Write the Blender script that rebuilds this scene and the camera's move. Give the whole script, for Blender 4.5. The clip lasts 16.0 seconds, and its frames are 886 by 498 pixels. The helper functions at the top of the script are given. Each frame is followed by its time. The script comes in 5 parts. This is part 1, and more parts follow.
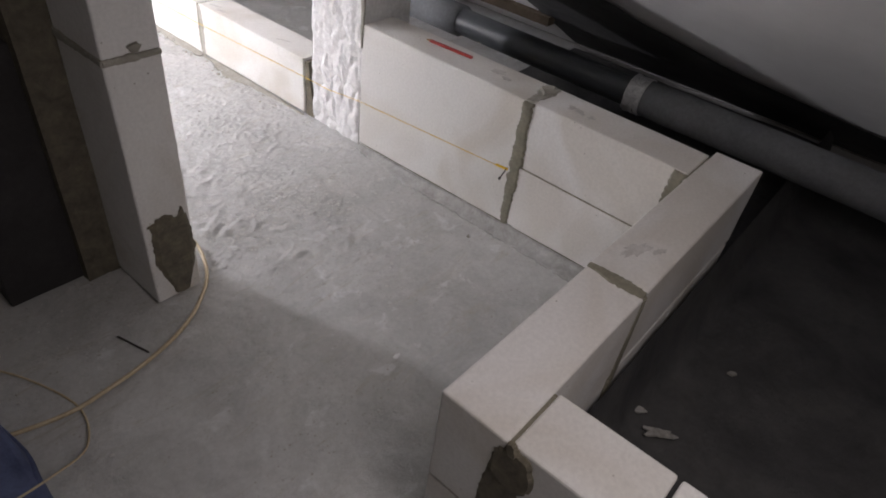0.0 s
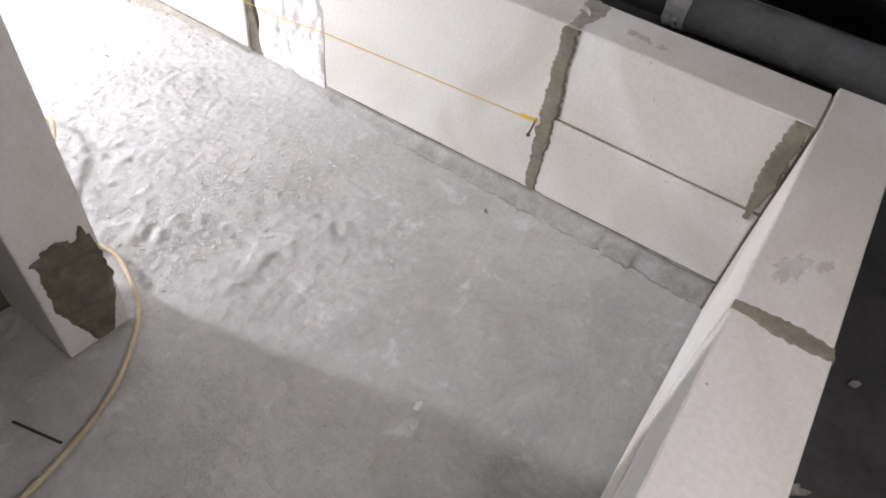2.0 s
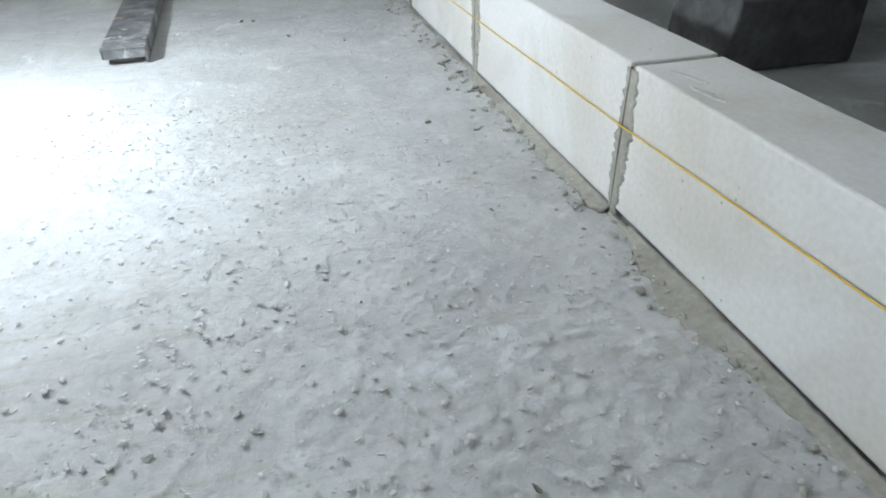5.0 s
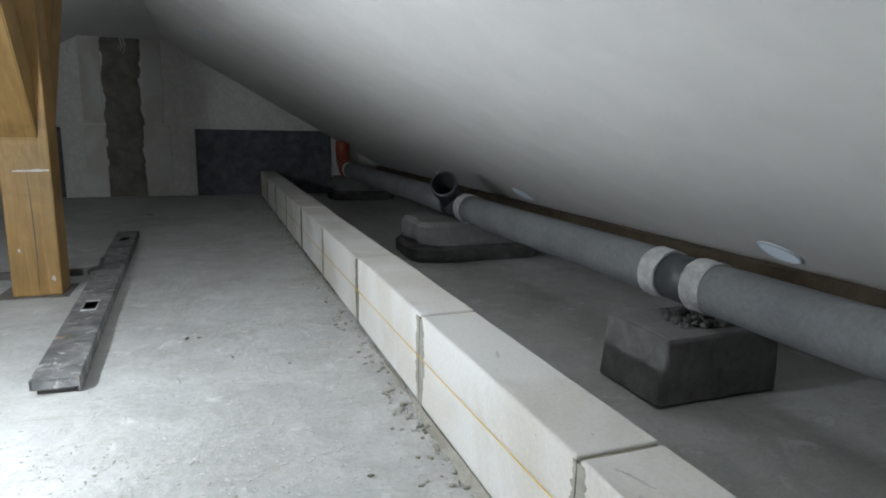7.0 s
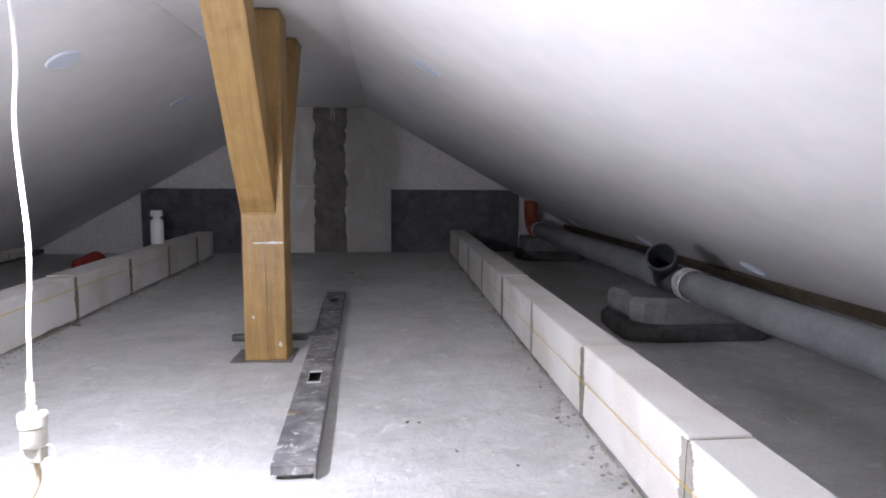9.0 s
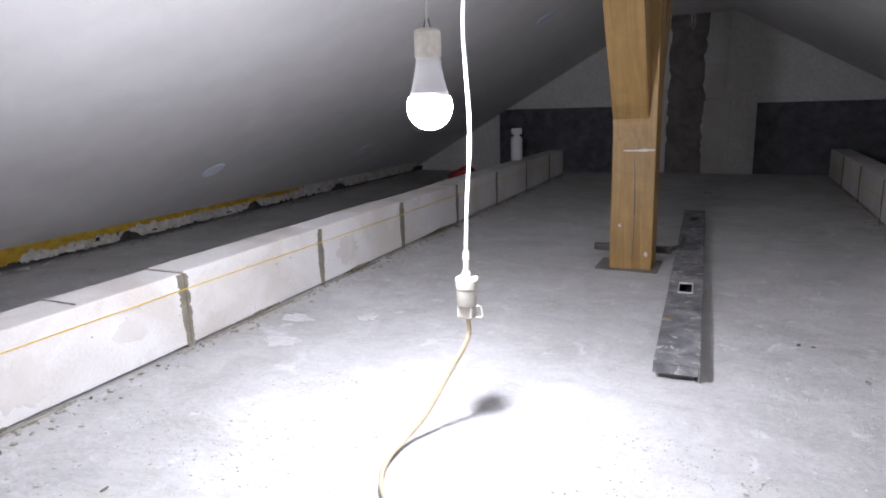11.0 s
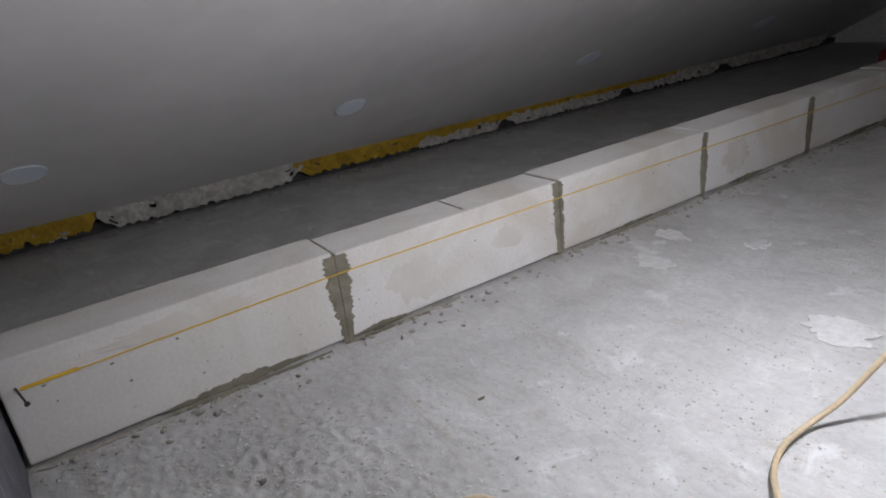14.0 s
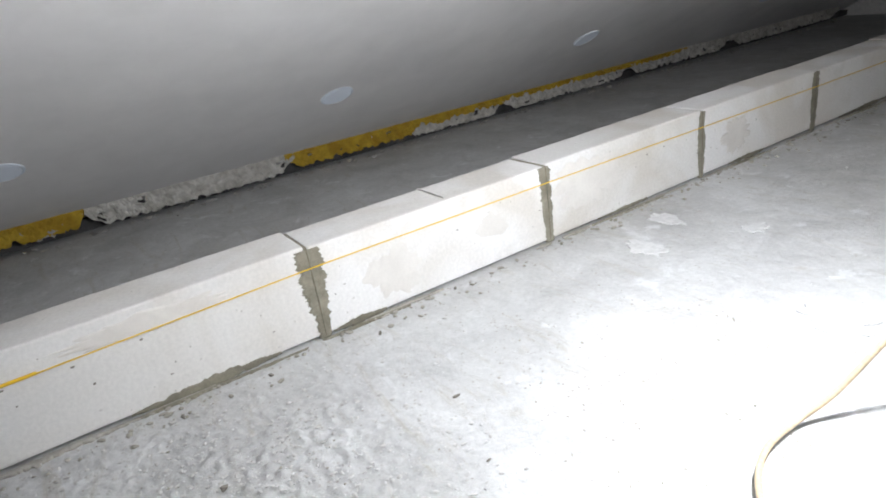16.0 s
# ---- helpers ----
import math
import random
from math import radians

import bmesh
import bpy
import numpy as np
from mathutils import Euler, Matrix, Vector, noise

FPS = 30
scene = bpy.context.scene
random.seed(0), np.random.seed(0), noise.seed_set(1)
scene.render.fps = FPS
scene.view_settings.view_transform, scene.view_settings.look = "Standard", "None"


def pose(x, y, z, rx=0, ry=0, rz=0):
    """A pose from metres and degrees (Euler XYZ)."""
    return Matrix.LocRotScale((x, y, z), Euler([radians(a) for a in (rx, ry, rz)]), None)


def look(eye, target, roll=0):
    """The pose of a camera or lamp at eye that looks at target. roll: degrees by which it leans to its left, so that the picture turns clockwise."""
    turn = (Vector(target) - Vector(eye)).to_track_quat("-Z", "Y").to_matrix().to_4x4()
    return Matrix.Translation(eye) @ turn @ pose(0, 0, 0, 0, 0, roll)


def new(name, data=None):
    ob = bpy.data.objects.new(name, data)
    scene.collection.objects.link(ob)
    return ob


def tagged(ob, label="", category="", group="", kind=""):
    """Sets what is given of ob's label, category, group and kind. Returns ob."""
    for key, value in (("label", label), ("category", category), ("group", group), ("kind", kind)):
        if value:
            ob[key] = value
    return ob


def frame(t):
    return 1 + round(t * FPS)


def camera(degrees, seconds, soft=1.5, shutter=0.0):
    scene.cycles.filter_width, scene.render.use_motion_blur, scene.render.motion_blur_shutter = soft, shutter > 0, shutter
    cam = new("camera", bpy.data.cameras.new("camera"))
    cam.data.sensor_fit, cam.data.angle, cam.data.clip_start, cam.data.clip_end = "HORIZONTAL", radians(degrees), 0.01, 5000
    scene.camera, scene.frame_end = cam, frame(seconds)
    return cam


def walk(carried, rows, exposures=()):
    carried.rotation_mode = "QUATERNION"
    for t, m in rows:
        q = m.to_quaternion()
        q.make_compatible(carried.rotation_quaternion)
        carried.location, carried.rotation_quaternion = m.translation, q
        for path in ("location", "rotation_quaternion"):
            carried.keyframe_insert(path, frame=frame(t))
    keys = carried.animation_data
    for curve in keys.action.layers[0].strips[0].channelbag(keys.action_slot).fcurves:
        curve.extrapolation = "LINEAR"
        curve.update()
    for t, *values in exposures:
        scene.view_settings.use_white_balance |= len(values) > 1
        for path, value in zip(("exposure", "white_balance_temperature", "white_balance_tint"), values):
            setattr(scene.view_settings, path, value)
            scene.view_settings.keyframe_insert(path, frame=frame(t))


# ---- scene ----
cam = camera(70.2, 16.0, soft=1.8)
PATH = [
    (0, (-1.262, -2.164, 1.073), (0.0, -1.263, -0.191), 8.4),
    (0.5, (-1.255, -2.152, 1.057), (-0.09, -1.316, -0.337), 5.5),
    (1, (-1.214, -2.151, 1.035), (-0.054, -1.272, -0.336), 7.2),
    (1.5, (-1.104, -1.964, 0.948), (0.084, -1.191, -0.464), 9.3),
    (2, (-0.993, -1.825, 0.907), (0.205, -1.152, -0.546), 8.6),
    (2.5, (-0.775, -1.653, 0.782), (0.327, -0.796, -0.65), 3.3),
    (3, (-0.658, -1.418, 0.67), (0.327, -0.385, -0.731), 3.3),
    (3.5, (-0.537, -1.206, 0.605), (0.358, -0.028, -0.74), 1.7),
    (5.8, (-0.403, -0.548, 0.401), (-0.104, 1.225, -0.475), -1.0),
    (6, (-0.4, -0.557, 0.411), (-0.021, 1.246, -0.367), 0.5),
    (6.5, (-0.404, -0.58, 0.505), (0.17, 1.245, -0.078), 2.1),
    (7, (-0.395, -0.586, 0.581), (0.289, 1.255, 0.202), 1.1),
    (7.5, (-0.402, -0.571, 0.593), (0.282, 1.267, 0.2), 0.5),
    (8, (-0.411, -0.472, 0.613), (0.255, 1.375, 0.229), 0.5),
    (8.5, (-0.456, -0.421, 0.649), (-0.004, 1.51, 0.389), 1.2),
    (9, (-0.527, -0.416, 0.656), (-0.349, 1.563, 0.422), 0.4),
    (9.5, (-0.569, -0.407, 0.633), (-0.62, 1.571, 0.344), 1.0),
    (10, (-0.626, -0.405, 0.618), (-1.009, 1.526, 0.267), 0.5),
    (10.2, (-0.653, -0.413, 0.613), (-1.143, 1.489, 0.234), 0.2),
    (12.3, (-0.655, -0.452, 0.57), (-1.729, 1.141, 0.015), -3.2),
    (12.5, (-0.67, -0.43, 0.573), (-1.743, 1.148, -0.026), -2.3),
    (13, (-0.759, -0.382, 0.592), (-1.963, 1.083, -0.044), -2.4),
    (13.5, (-0.817, -0.348, 0.62), (-2.223, 0.864, -0.123), -0.1),
    (14, (-0.786, -0.36, 0.648), (-2.364, 0.623, -0.09), -6.8),
    (14.5, (-0.793, -0.356, 0.618), (-2.591, 0.089, -0.136), -9.5),
    (15, (-0.815, -0.34, 0.6), (-2.621, -0.02, -0.197), -10.6),
    (15.5, (-0.812, -0.334, 0.616), (-2.585, 0.05, -0.226), -10.9),
    (16, (-0.788, -0.272, 0.624), (-2.382, 0.662, -0.143), -8.7),
]
EXPOSURES = [(0, 0.98, 6750, 14), (1, 1.57, 6800, 16), (1.5, 1.77, 6700, 13), (2, 1.84, 6650, 12), (2.5, 1.95, 6550, 13), (3, 1.83, 6500, 12), (3.5, 1.57, 6450, 11), (5.8, -0.36, 5900, -4), (6.2, -0.36, 5950, -4), (7, -0.12, 6300, 1), (8, 0.2, 6400, 8), (9, 0.42, 6300, 16), (10, 0.47, 6250, 17), (12.3, -1.33, 6450, 12), (13, -1.33, 6500, 11), (14, -1.34, 6600, 12), (14.5, -0.58, 6850, 12), (15, -0.38, 6850, 11), (15.5, -0.28, 6700, 7), (16, -0.13, 6500, 7)]
walk(cam, [(t, look(eye, target, roll)) for t, eye, target, roll in PATH], EXPOSURES)

# ---- light ----
RIDGE, SLOPE, FLAT, TOP = -0.97, 0.563, 1.198, 1.365  # lines of the roof
world = bpy.data.worlds.new("world")
scene.world = world
world.use_nodes = True
sky = world.node_tree.nodes.new("ShaderNodeTexSky")
sky.sky_type, sky.sun_disc = "NISHITA", False
sky.sun_elevation, sky.sun_rotation = radians(35), radians(200)
world.node_tree.links.new(sky.outputs[0], world.node_tree.nodes["Background"].inputs[0])
world.node_tree.nodes["Background"].inputs[1].default_value = 0.08

BULB = Vector((-1.087, 0.472, 0.588))
BULB_STRENGTH = 1000.0
# unseen fill lamp, added in an assumed ceiling opening above the stair end
fill_lamp = new("fill_light", bpy.data.lights.new("fill_light", "AREA"))
fill_lamp.data.shape, fill_lamp.data.size, fill_lamp.data.size_y = "RECTANGLE", 0.36, 0.48
fill_lamp.data.energy, fill_lamp.data.color = 1.7, (1.0, 0.93, 0.91)
fill_lamp.matrix_world = pose(-0.93, -2.38, FLAT + 0.01)


# ---- materials ----
def material(name, base, rough=0.8, metal=0.0):
    m = bpy.data.materials.new(name)
    m.use_nodes = True
    b = m.node_tree.nodes["Principled BSDF"]
    b.inputs["Base Color"].default_value = (*base, 1)
    b.inputs["Roughness"].default_value, b.inputs["Metallic"].default_value = rough, metal
    return m


class Graph:
    """Short calls for building a node material on world-space coordinates."""

    def __init__(self, m, stretch=(1, 1, 1), turn=0.0):
        self.t = m.node_tree
        self.b = self.t.nodes["Principled BSDF"]
        geo = self.t.nodes.new("ShaderNodeNewGeometry")
        mp = self.t.nodes.new("ShaderNodeMapping")
        mp.inputs["Scale"].default_value = stretch
        first = self.t.nodes.new("ShaderNodeMapping")
        first.inputs["Rotation"].default_value = (radians(turn), 0, 0)
        self.t.links.new(geo.outputs["Position"], first.inputs["Vector"])
        self.t.links.new(first.outputs[0], mp.inputs["Vector"])
        self.co = mp.outputs[0]

    def noise(self, scale, detail=4.0, rough=0.6, distort=0.0):
        n = self.t.nodes.new("ShaderNodeTexNoise")
        n.inputs["Scale"].default_value, n.inputs["Detail"].default_value = scale, detail
        n.inputs["Roughness"].default_value, n.inputs["Distortion"].default_value = rough, distort
        self.t.links.new(self.co, n.inputs["Vector"])
        return n.outputs[0]

    def cells(self, scale, randomness=1.0):
        n = self.t.nodes.new("ShaderNodeTexVoronoi")
        n.inputs["Scale"].default_value, n.inputs["Randomness"].default_value = scale, randomness
        self.t.links.new(self.co, n.inputs["Vector"])
        return n.outputs["Distance"]

    def ramp(self, fac, stops):
        r = self.t.nodes.new("ShaderNodeValToRGB")
        e = r.color_ramp.elements
        while len(e) < len(stops):
            e.new(0.5)
        for el, (p, c) in zip(e, stops):
            el.position = p
            el.color = (*c, 1) if isinstance(c, tuple) else (c, c, c, 1)
        self.t.links.new(fac, r.inputs[0])
        return r.outputs[0]

    def mix(self, fac, a, b, blend="MIX"):
        n = self.t.nodes.new("ShaderNodeMix")
        n.data_type, n.blend_type = "RGBA", blend
        for socket, v in ((n.inputs["Factor"], fac), (n.inputs["A"], a), (n.inputs["B"], b)):
            if isinstance(v, (int, float)):
                socket.default_value = v
            elif isinstance(v, tuple):
                socket.default_value = (*v, 1)
            else:
                self.t.links.new(v, socket)
        return n.outputs["Result"]

    def math(self, op, a, b):
        n = self.t.nodes.new("ShaderNodeMath")
        n.operation = op
        for socket, v in zip(n.inputs, (a, b)):
            if isinstance(v, (int, float)):
                socket.default_value = v
            else:
                self.t.links.new(v, socket)
        return n.outputs[0]

    def random(self):
        n = self.t.nodes.new("ShaderNodeObjectInfo")
        return n.outputs["Random"]

    def colour(self, s):
        self.t.links.new(s, self.b.inputs["Base Color"])

    def rough(self, s):
        self.t.links.new(s, self.b.inputs["Roughness"])

    def bump(self, height, strength=0.3, distance=0.004):
        n = self.t.nodes.new("ShaderNodeBump")
        n.inputs["Strength"].default_value, n.inputs["Distance"].default_value = strength, distance
        self.t.links.new(height, n.inputs["Height"])
        self.t.links.new(n.outputs[0], self.b.inputs["Normal"])


def mat_concrete():
    m = material("concrete_floor", (0.5, 0.5, 0.49), 0.9)
    g = Graph(m)
    big = g.ramp(g.noise(1.3, 6, 0.62, 0.5), [(0.3, (0.45, 0.447, 0.43)), (0.7, (0.61, 0.614, 0.607))])
    mid = g.ramp(g.noise(7, 6, 0.7, 0.8), [(0.32, 0.83), (0.66, 1.08)])
    c = g.mix(1.0, big, mid, "MULTIPLY")
    fine = g.ramp(g.noise(85, 7, 0.8), [(0.3, 0.84), (0.72, 1.07)])
    c = g.mix(1.0, c, fine, "MULTIPLY")
    g3 = Graph(m, (0.45, 2.4, 1))
    streak = g3.ramp(g3.noise(9, 7, 0.8, 1.2), [(0.54, 0.0), (0.68, 1.0)])
    c = g.mix(g.math("MULTIPLY", streak, 0.55), c, (0.37, 0.335, 0.265))
    spots = g.ramp(g.noise(11, 5, 0.65, 0.6), [(0.60, 0.0), (0.68, 1.0)])
    c = g.mix(g.math("MULTIPLY", spots, 0.55), c, (0.70, 0.71, 0.71))
    dirt = g.ramp(g.noise(26, 5, 0.7, 0.5), [(0.66, 0.0), (0.75, 1.0)])
    c = g.mix(g.math("MULTIPLY", dirt, 0.55), c, (0.30, 0.275, 0.235))
    specks = g.ramp(g.cells(60), [(0.05, 1.0), (0.10, 0.0)])
    some = g.ramp(g.noise(5, 3, 0.6), [(0.5, 0.0), (0.6, 1.0)])
    c = g.mix(g.math("MULTIPLY", g.math("MULTIPLY", specks, some), 0.4), c, (0.2, 0.18, 0.15))
    g4 = Graph(m, (0.7, 1.6, 1))
    dust = g4.ramp(g4.noise(5.5, 6, 0.75, 1.0), [(0.44, 0.0), (0.60, 1.0)])
    grit = g.ramp(g.cells(85), [(0.15, 1.0), (0.28, 0.0)])
    sparse = g.ramp(g.noise(30, 2, 0.6), [(0.48, 0.0), (0.56, 1.0)])
    c = g.mix(g.math("MULTIPLY", g.math("MULTIPLY", grit, sparse), g.math("MULTIPLY", dust, 0.55)), c, (0.27, 0.235, 0.175))
    g.colour(c)
    pimples = g.ramp(g.cells(115), [(0.12, 1.0), (0.5, 0.0)])
    coarse = g.ramp(g.noise(3.1, 3, 0.6), [(0.52, 0.0), (0.68, 0.8)])
    h = g.math("ADD", g.noise(75, 8, 0.8), g.math("MULTIPLY", g.noise(26, 6, 0.75, 0.8), 1.7))
    h = g.math("ADD", h, g.math("MULTIPLY", g.math("MULTIPLY", pimples, coarse), 0.3))
    g.bump(h, 0.6, 0.004)
    return m


def mat_block():
    m = material("aerated_concrete", (0.78, 0.76, 0.73), 0.95)
    g = Graph(m)
    base = g.ramp(g.random(), [(0.0, (0.68, 0.665, 0.635)), (1.0, (0.79, 0.78, 0.765))])
    damp = g.ramp(g.noise(3.2, 3, 0.5, 0.8), [(0.40, (0.86, 0.83, 0.785)), (0.60, (1.0, 1.0, 1.0))])
    c = g.mix(1.0, base, damp, "MULTIPLY")
    grey = g.ramp(g.noise(5.5, 4, 0.6, 1.0), [(0.62, 0.0), (0.75, 1.0)])
    c = g.mix(g.math("MULTIPLY", grey, 0.3), c, (0.48, 0.46, 0.42))
    fine = g.ramp(g.noise(140, 3, 0.6), [(0.35, 0.93), (0.65, 1.02)])
    c = g.mix(1.0, c, fine, "MULTIPLY")
    pits = g.ramp(g.cells(42), [(0.04, 0.0), (0.09, 1.0)])
    keep = g.ramp(g.noise(16, 2, 0.5), [(0.55, 1.0), (0.59, 0.0)])
    pit = g.math("MAXIMUM", pits, keep)
    c = g.mix(pit, (0.36, 0.33, 0.29), c)
    g.colour(c)
    g.bump(g.math("ADD", g.math("MULTIPLY", g.noise(190, 4, 0.7), 0.35), pit), 0.35, 0.0025)
    return m


def mat_noisy(name, dark, light, scale, rough=0.9, bump=0.4, distance=0.003, fine=120, metal=0.0, grain=(0.82, 1.1)):
    m = material(name, light, rough, metal)
    g = Graph(m)
    c = g.ramp(g.noise(scale, 5, 0.62, 0.4), [(0.32, dark), (0.68, light)])
    f = g.ramp(g.noise(fine, 5, 0.7), [(0.3, grain[0]), (0.7, grain[1])])
    g.colour(g.mix(1.0, c, f, "MULTIPLY"))
    g.bump(g.math("ADD", g.noise(fine, 6, 0.75), g.noise(scale * 4, 3, 0.6)), bump, distance)
    return m


def mat_ceiling():
    m = material("ceiling_board", (0.72, 0.71, 0.7), 0.85)
    g = Graph(m)
    c = g.ramp(g.noise(1.1, 3, 0.5, 0.2), [(0.3, (0.76, 0.745, 0.735)), (0.7, (0.83, 0.815, 0.80))])
    streak = g.ramp(g.noise(7, 4, 0.6, 0.3), [(0.3, 0.95), (0.7, 1.03)])
    g.colour(g.mix(1.0, c, streak, "MULTIPLY"))
    g.bump(g.noise(90, 4, 0.6), 0.12, 0.002)
    return m


def mat_wood(turn=0.0):
    m = material("varnished_pine", (0.5, 0.3, 0.12), 0.55)
    g = Graph(m, (1, 1, 0.07), turn)
    c = g.ramp(g.noise(42, 4, 0.6, 0.9), [(0.25, (0.235, 0.128, 0.036)), (0.5, (0.315, 0.188, 0.058)), (0.78, (0.375, 0.24, 0.088))])
    g2 = Graph(m)
    patch = g2.ramp(g2.noise(7, 5, 0.65, 0.5), [(0.32, 0.72), (0.65, 1.08)])
    knots = g2.ramp(g2.cells(2.6), [(0.02, 0.4), (0.06, 1.0)])
    c = g.mix(1.0, g.mix(1.0, c, patch, "MULTIPLY"), knots, "MULTIPLY")
    dust = g2.ramp(g2.noise(11, 5, 0.7), [(0.68, 0.0), (0.78, 1.0)])
    c = g.mix(g.math("MULTIPLY", dust, 0.3), c, (0.62, 0.54, 0.40))
    g.colour(c)
    g.bump(g.noise(70, 5, 0.65, 0.5), 0.25, 0.002)
    return m


def mat_level():
    m = material("worn_aluminium", (0.4, 0.4, 0.4), 0.5, 0.35)
    g = Graph(m)
    c = g.ramp(g.noise(9, 6, 0.7, 0.6), [(0.33, (0.09, 0.09, 0.095)), (0.52, (0.19, 0.19, 0.195)), (0.72, (0.40, 0.39, 0.38))])
    spl = g.ramp(g.noise(30, 5, 0.75, 0.4), [(0.57, 0.0), (0.64, 1.0)])
    c = g.mix(spl, c, (0.52, 0.51, 0.49))
    rust = g.ramp(g.noise(12, 4, 0.6), [(0.66, 0.0), (0.73, 1.0)])
    c = g.mix(g.math("MULTIPLY", rust, 0.6), c, (0.36, 0.22, 0.09))
    g.colour(c)
    g.rough(g.ramp(g.noise(20, 4, 0.6), [(0.3, 0.4), (0.7, 0.85)]))
    g.bump(g.noise(60, 5, 0.7), 0.3, 0.002)
    return m


def mat_masonry():
    m = material("old_masonry", (0.4, 0.34, 0.27), 0.95)
    g = Graph(m)
    c = g.ramp(g.noise(13, 6, 0.7, 0.5), [(0.3, (0.27, 0.225, 0.17)), (0.55, (0.42, 0.365, 0.29)), (0.75, (0.56, 0.51, 0.44))])
    rust = g.ramp(g.noise(17, 4, 0.6, 0.3), [(0.57, 0.0), (0.63, 1.0)])
    c = g.mix(g.math("MULTIPLY", rust, 0.75), c, (0.25, 0.115, 0.06))
    pale = g.ramp(g.noise(31, 3, 0.6, 0.4), [(0.64, 0.0), (0.68, 1.0)])
    c = g.mix(pale, c, (0.66, 0.61, 0.54))
    f = g.ramp(g.noise(90, 5, 0.7), [(0.3, 0.8), (0.7, 1.1)])
    g.colour(g.mix(1.0, c, f, "MULTIPLY"))
    g.bump(g.math("ADD", g.noise(40, 6, 0.75), g.noise(12, 4, 0.6)), 0.7, 0.008)
    return m


CONCRETE = mat_concrete()
CRUMB = mat_noisy("pale_screed", (0.50, 0.49, 0.46), (0.60, 0.59, 0.57), 20, 0.95, 0.3, 0.002)
FILLET = mat_noisy("grey_fillet", (0.30, 0.295, 0.275), (0.47, 0.465, 0.45), 16, 0.95, 0.5, 0.003)
BARE = mat_noisy("bare_mortar", (0.14, 0.128, 0.112), (0.25, 0.23, 0.205), 9, 0.95, 0.6, 0.005)
KERB = mat_noisy("cast_concrete", (0.075, 0.074, 0.072), (0.18, 0.177, 0.172), 11, 0.9, 0.6, 0.005, 70)
BLOCK = mat_block()
CEILING = mat_ceiling()
WOOD, WOOD_FRONT, WOOD_BACK = mat_wood(), mat_wood(-31.3), mat_wood(31.3)
LEVEL = mat_level()
MORTAR = mat_noisy("grey_mortar", (0.30, 0.285, 0.24), (0.44, 0.42, 0.37), 12, 0.95, 0.6, 0.004)
MORTAR_WET = mat_noisy("damp_mortar", (0.17, 0.155, 0.115), (0.27, 0.25, 0.19), 14, 0.8, 0.5, 0.003)
HACKED = mat_noisy("hacked_plaster", (0.74, 0.73, 0.72), (0.84, 0.83, 0.82), 14, 0.9, 0.6, 0.005, 75)
PLASTER = mat_noisy("wall_plaster", (0.64, 0.62, 0.59), (0.73, 0.715, 0.69), 3.5, 0.9, 0.04, 0.002, 110, grain=(0.97, 1.01))
GABLE = mat_noisy("gable_render", (0.70, 0.68, 0.65), (0.80, 0.785, 0.76), 3.5, 0.95, 0.3, 0.004, 50)
SLAB = mat_noisy("slate_grey_board", (0.07, 0.071, 0.082), (0.15, 0.15, 0.168), 13, 0.75, 0.4, 0.003, 110)
SCUFF = material("pale_scuff", (0.24, 0.24, 0.26), 0.8)
MASONRY = mat_masonry()
DARKBOARD = mat_noisy("black_board", (0.022, 0.02, 0.02), (0.045, 0.042, 0.042), 6, 0.85, 0.2, 0.002, 90)
STAIN_SHADE = mat_noisy("dried_stain_shade", (0.10, 0.09, 0.07), (0.19, 0.165, 0.12), 30, 0.95, 0.5, 0.002)
DIRTY = mat_noisy("stained_plaster", (0.60, 0.575, 0.53), (0.665, 0.645, 0.605), 8, 0.9, 0.05, 0.002, grain=(0.95, 1.02))
BAGRED = material("dark_red_cloth", (0.20, 0.015, 0.012), 0.8)
SHEET = mat_noisy("membrane_and_shade", (0.035, 0.035, 0.038), (0.10, 0.098, 0.096), 4, 0.75, 0.5, 0.006, 45)
PIPE = mat_noisy("foam_insulation", (0.145, 0.151, 0.158), (0.20, 0.207, 0.214), 7, 0.8, 0.2, 0.002, 80)
RUBBER = material("dark_grey_plastic", (0.05, 0.055, 0.06), 0.45)
ORANGE = material("orange_plastic", (0.30, 0.06, 0.03), 0.45)
STONE = mat_noisy("dark_stone", (0.045, 0.044, 0.042), (0.12, 0.117, 0.113), 9, 0.9, 0.7, 0.006, 60)
FOIL = mat_noisy("aluminium_tape", (0.62, 0.62, 0.63), (0.9, 0.9, 0.9), 25, 0.28, 1.0, 0.012, 38, 0.5)
FOAM = mat_noisy("yellow_foam", (0.42, 0.25, 0.02), (0.66, 0.45, 0.05), 13, 0.9, 0.9, 0.012, 50)
LIMEBEAD = mat_noisy("pale_lime", (0.42, 0.40, 0.35), (0.72, 0.70, 0.65), 22, 0.95, 0.6, 0.006, 60)
RUBBLE = mat_noisy("lime_crumbs", (0.25, 0.24, 0.22), (0.6, 0.58, 0.54), 20, 0.95, 0.8, 0.01, 60)
RUBOFF = mat_noisy("rubbed_mortar", (0.47, 0.445, 0.415), (0.60, 0.58, 0.55), 30, 0.95, 0.3, 0.001)
DAMP = mat_noisy("damp_block", (0.62, 0.59, 0.55), (0.69, 0.665, 0.62), 12, 0.95, 0.1, 0.001, 140, grain=(0.95, 1.02))
PALE_STONE = mat_noisy("paler_stone", (0.13, 0.129, 0.127), (0.21, 0.206, 0.202), 9, 0.95, 0.5, 0.003, 70)
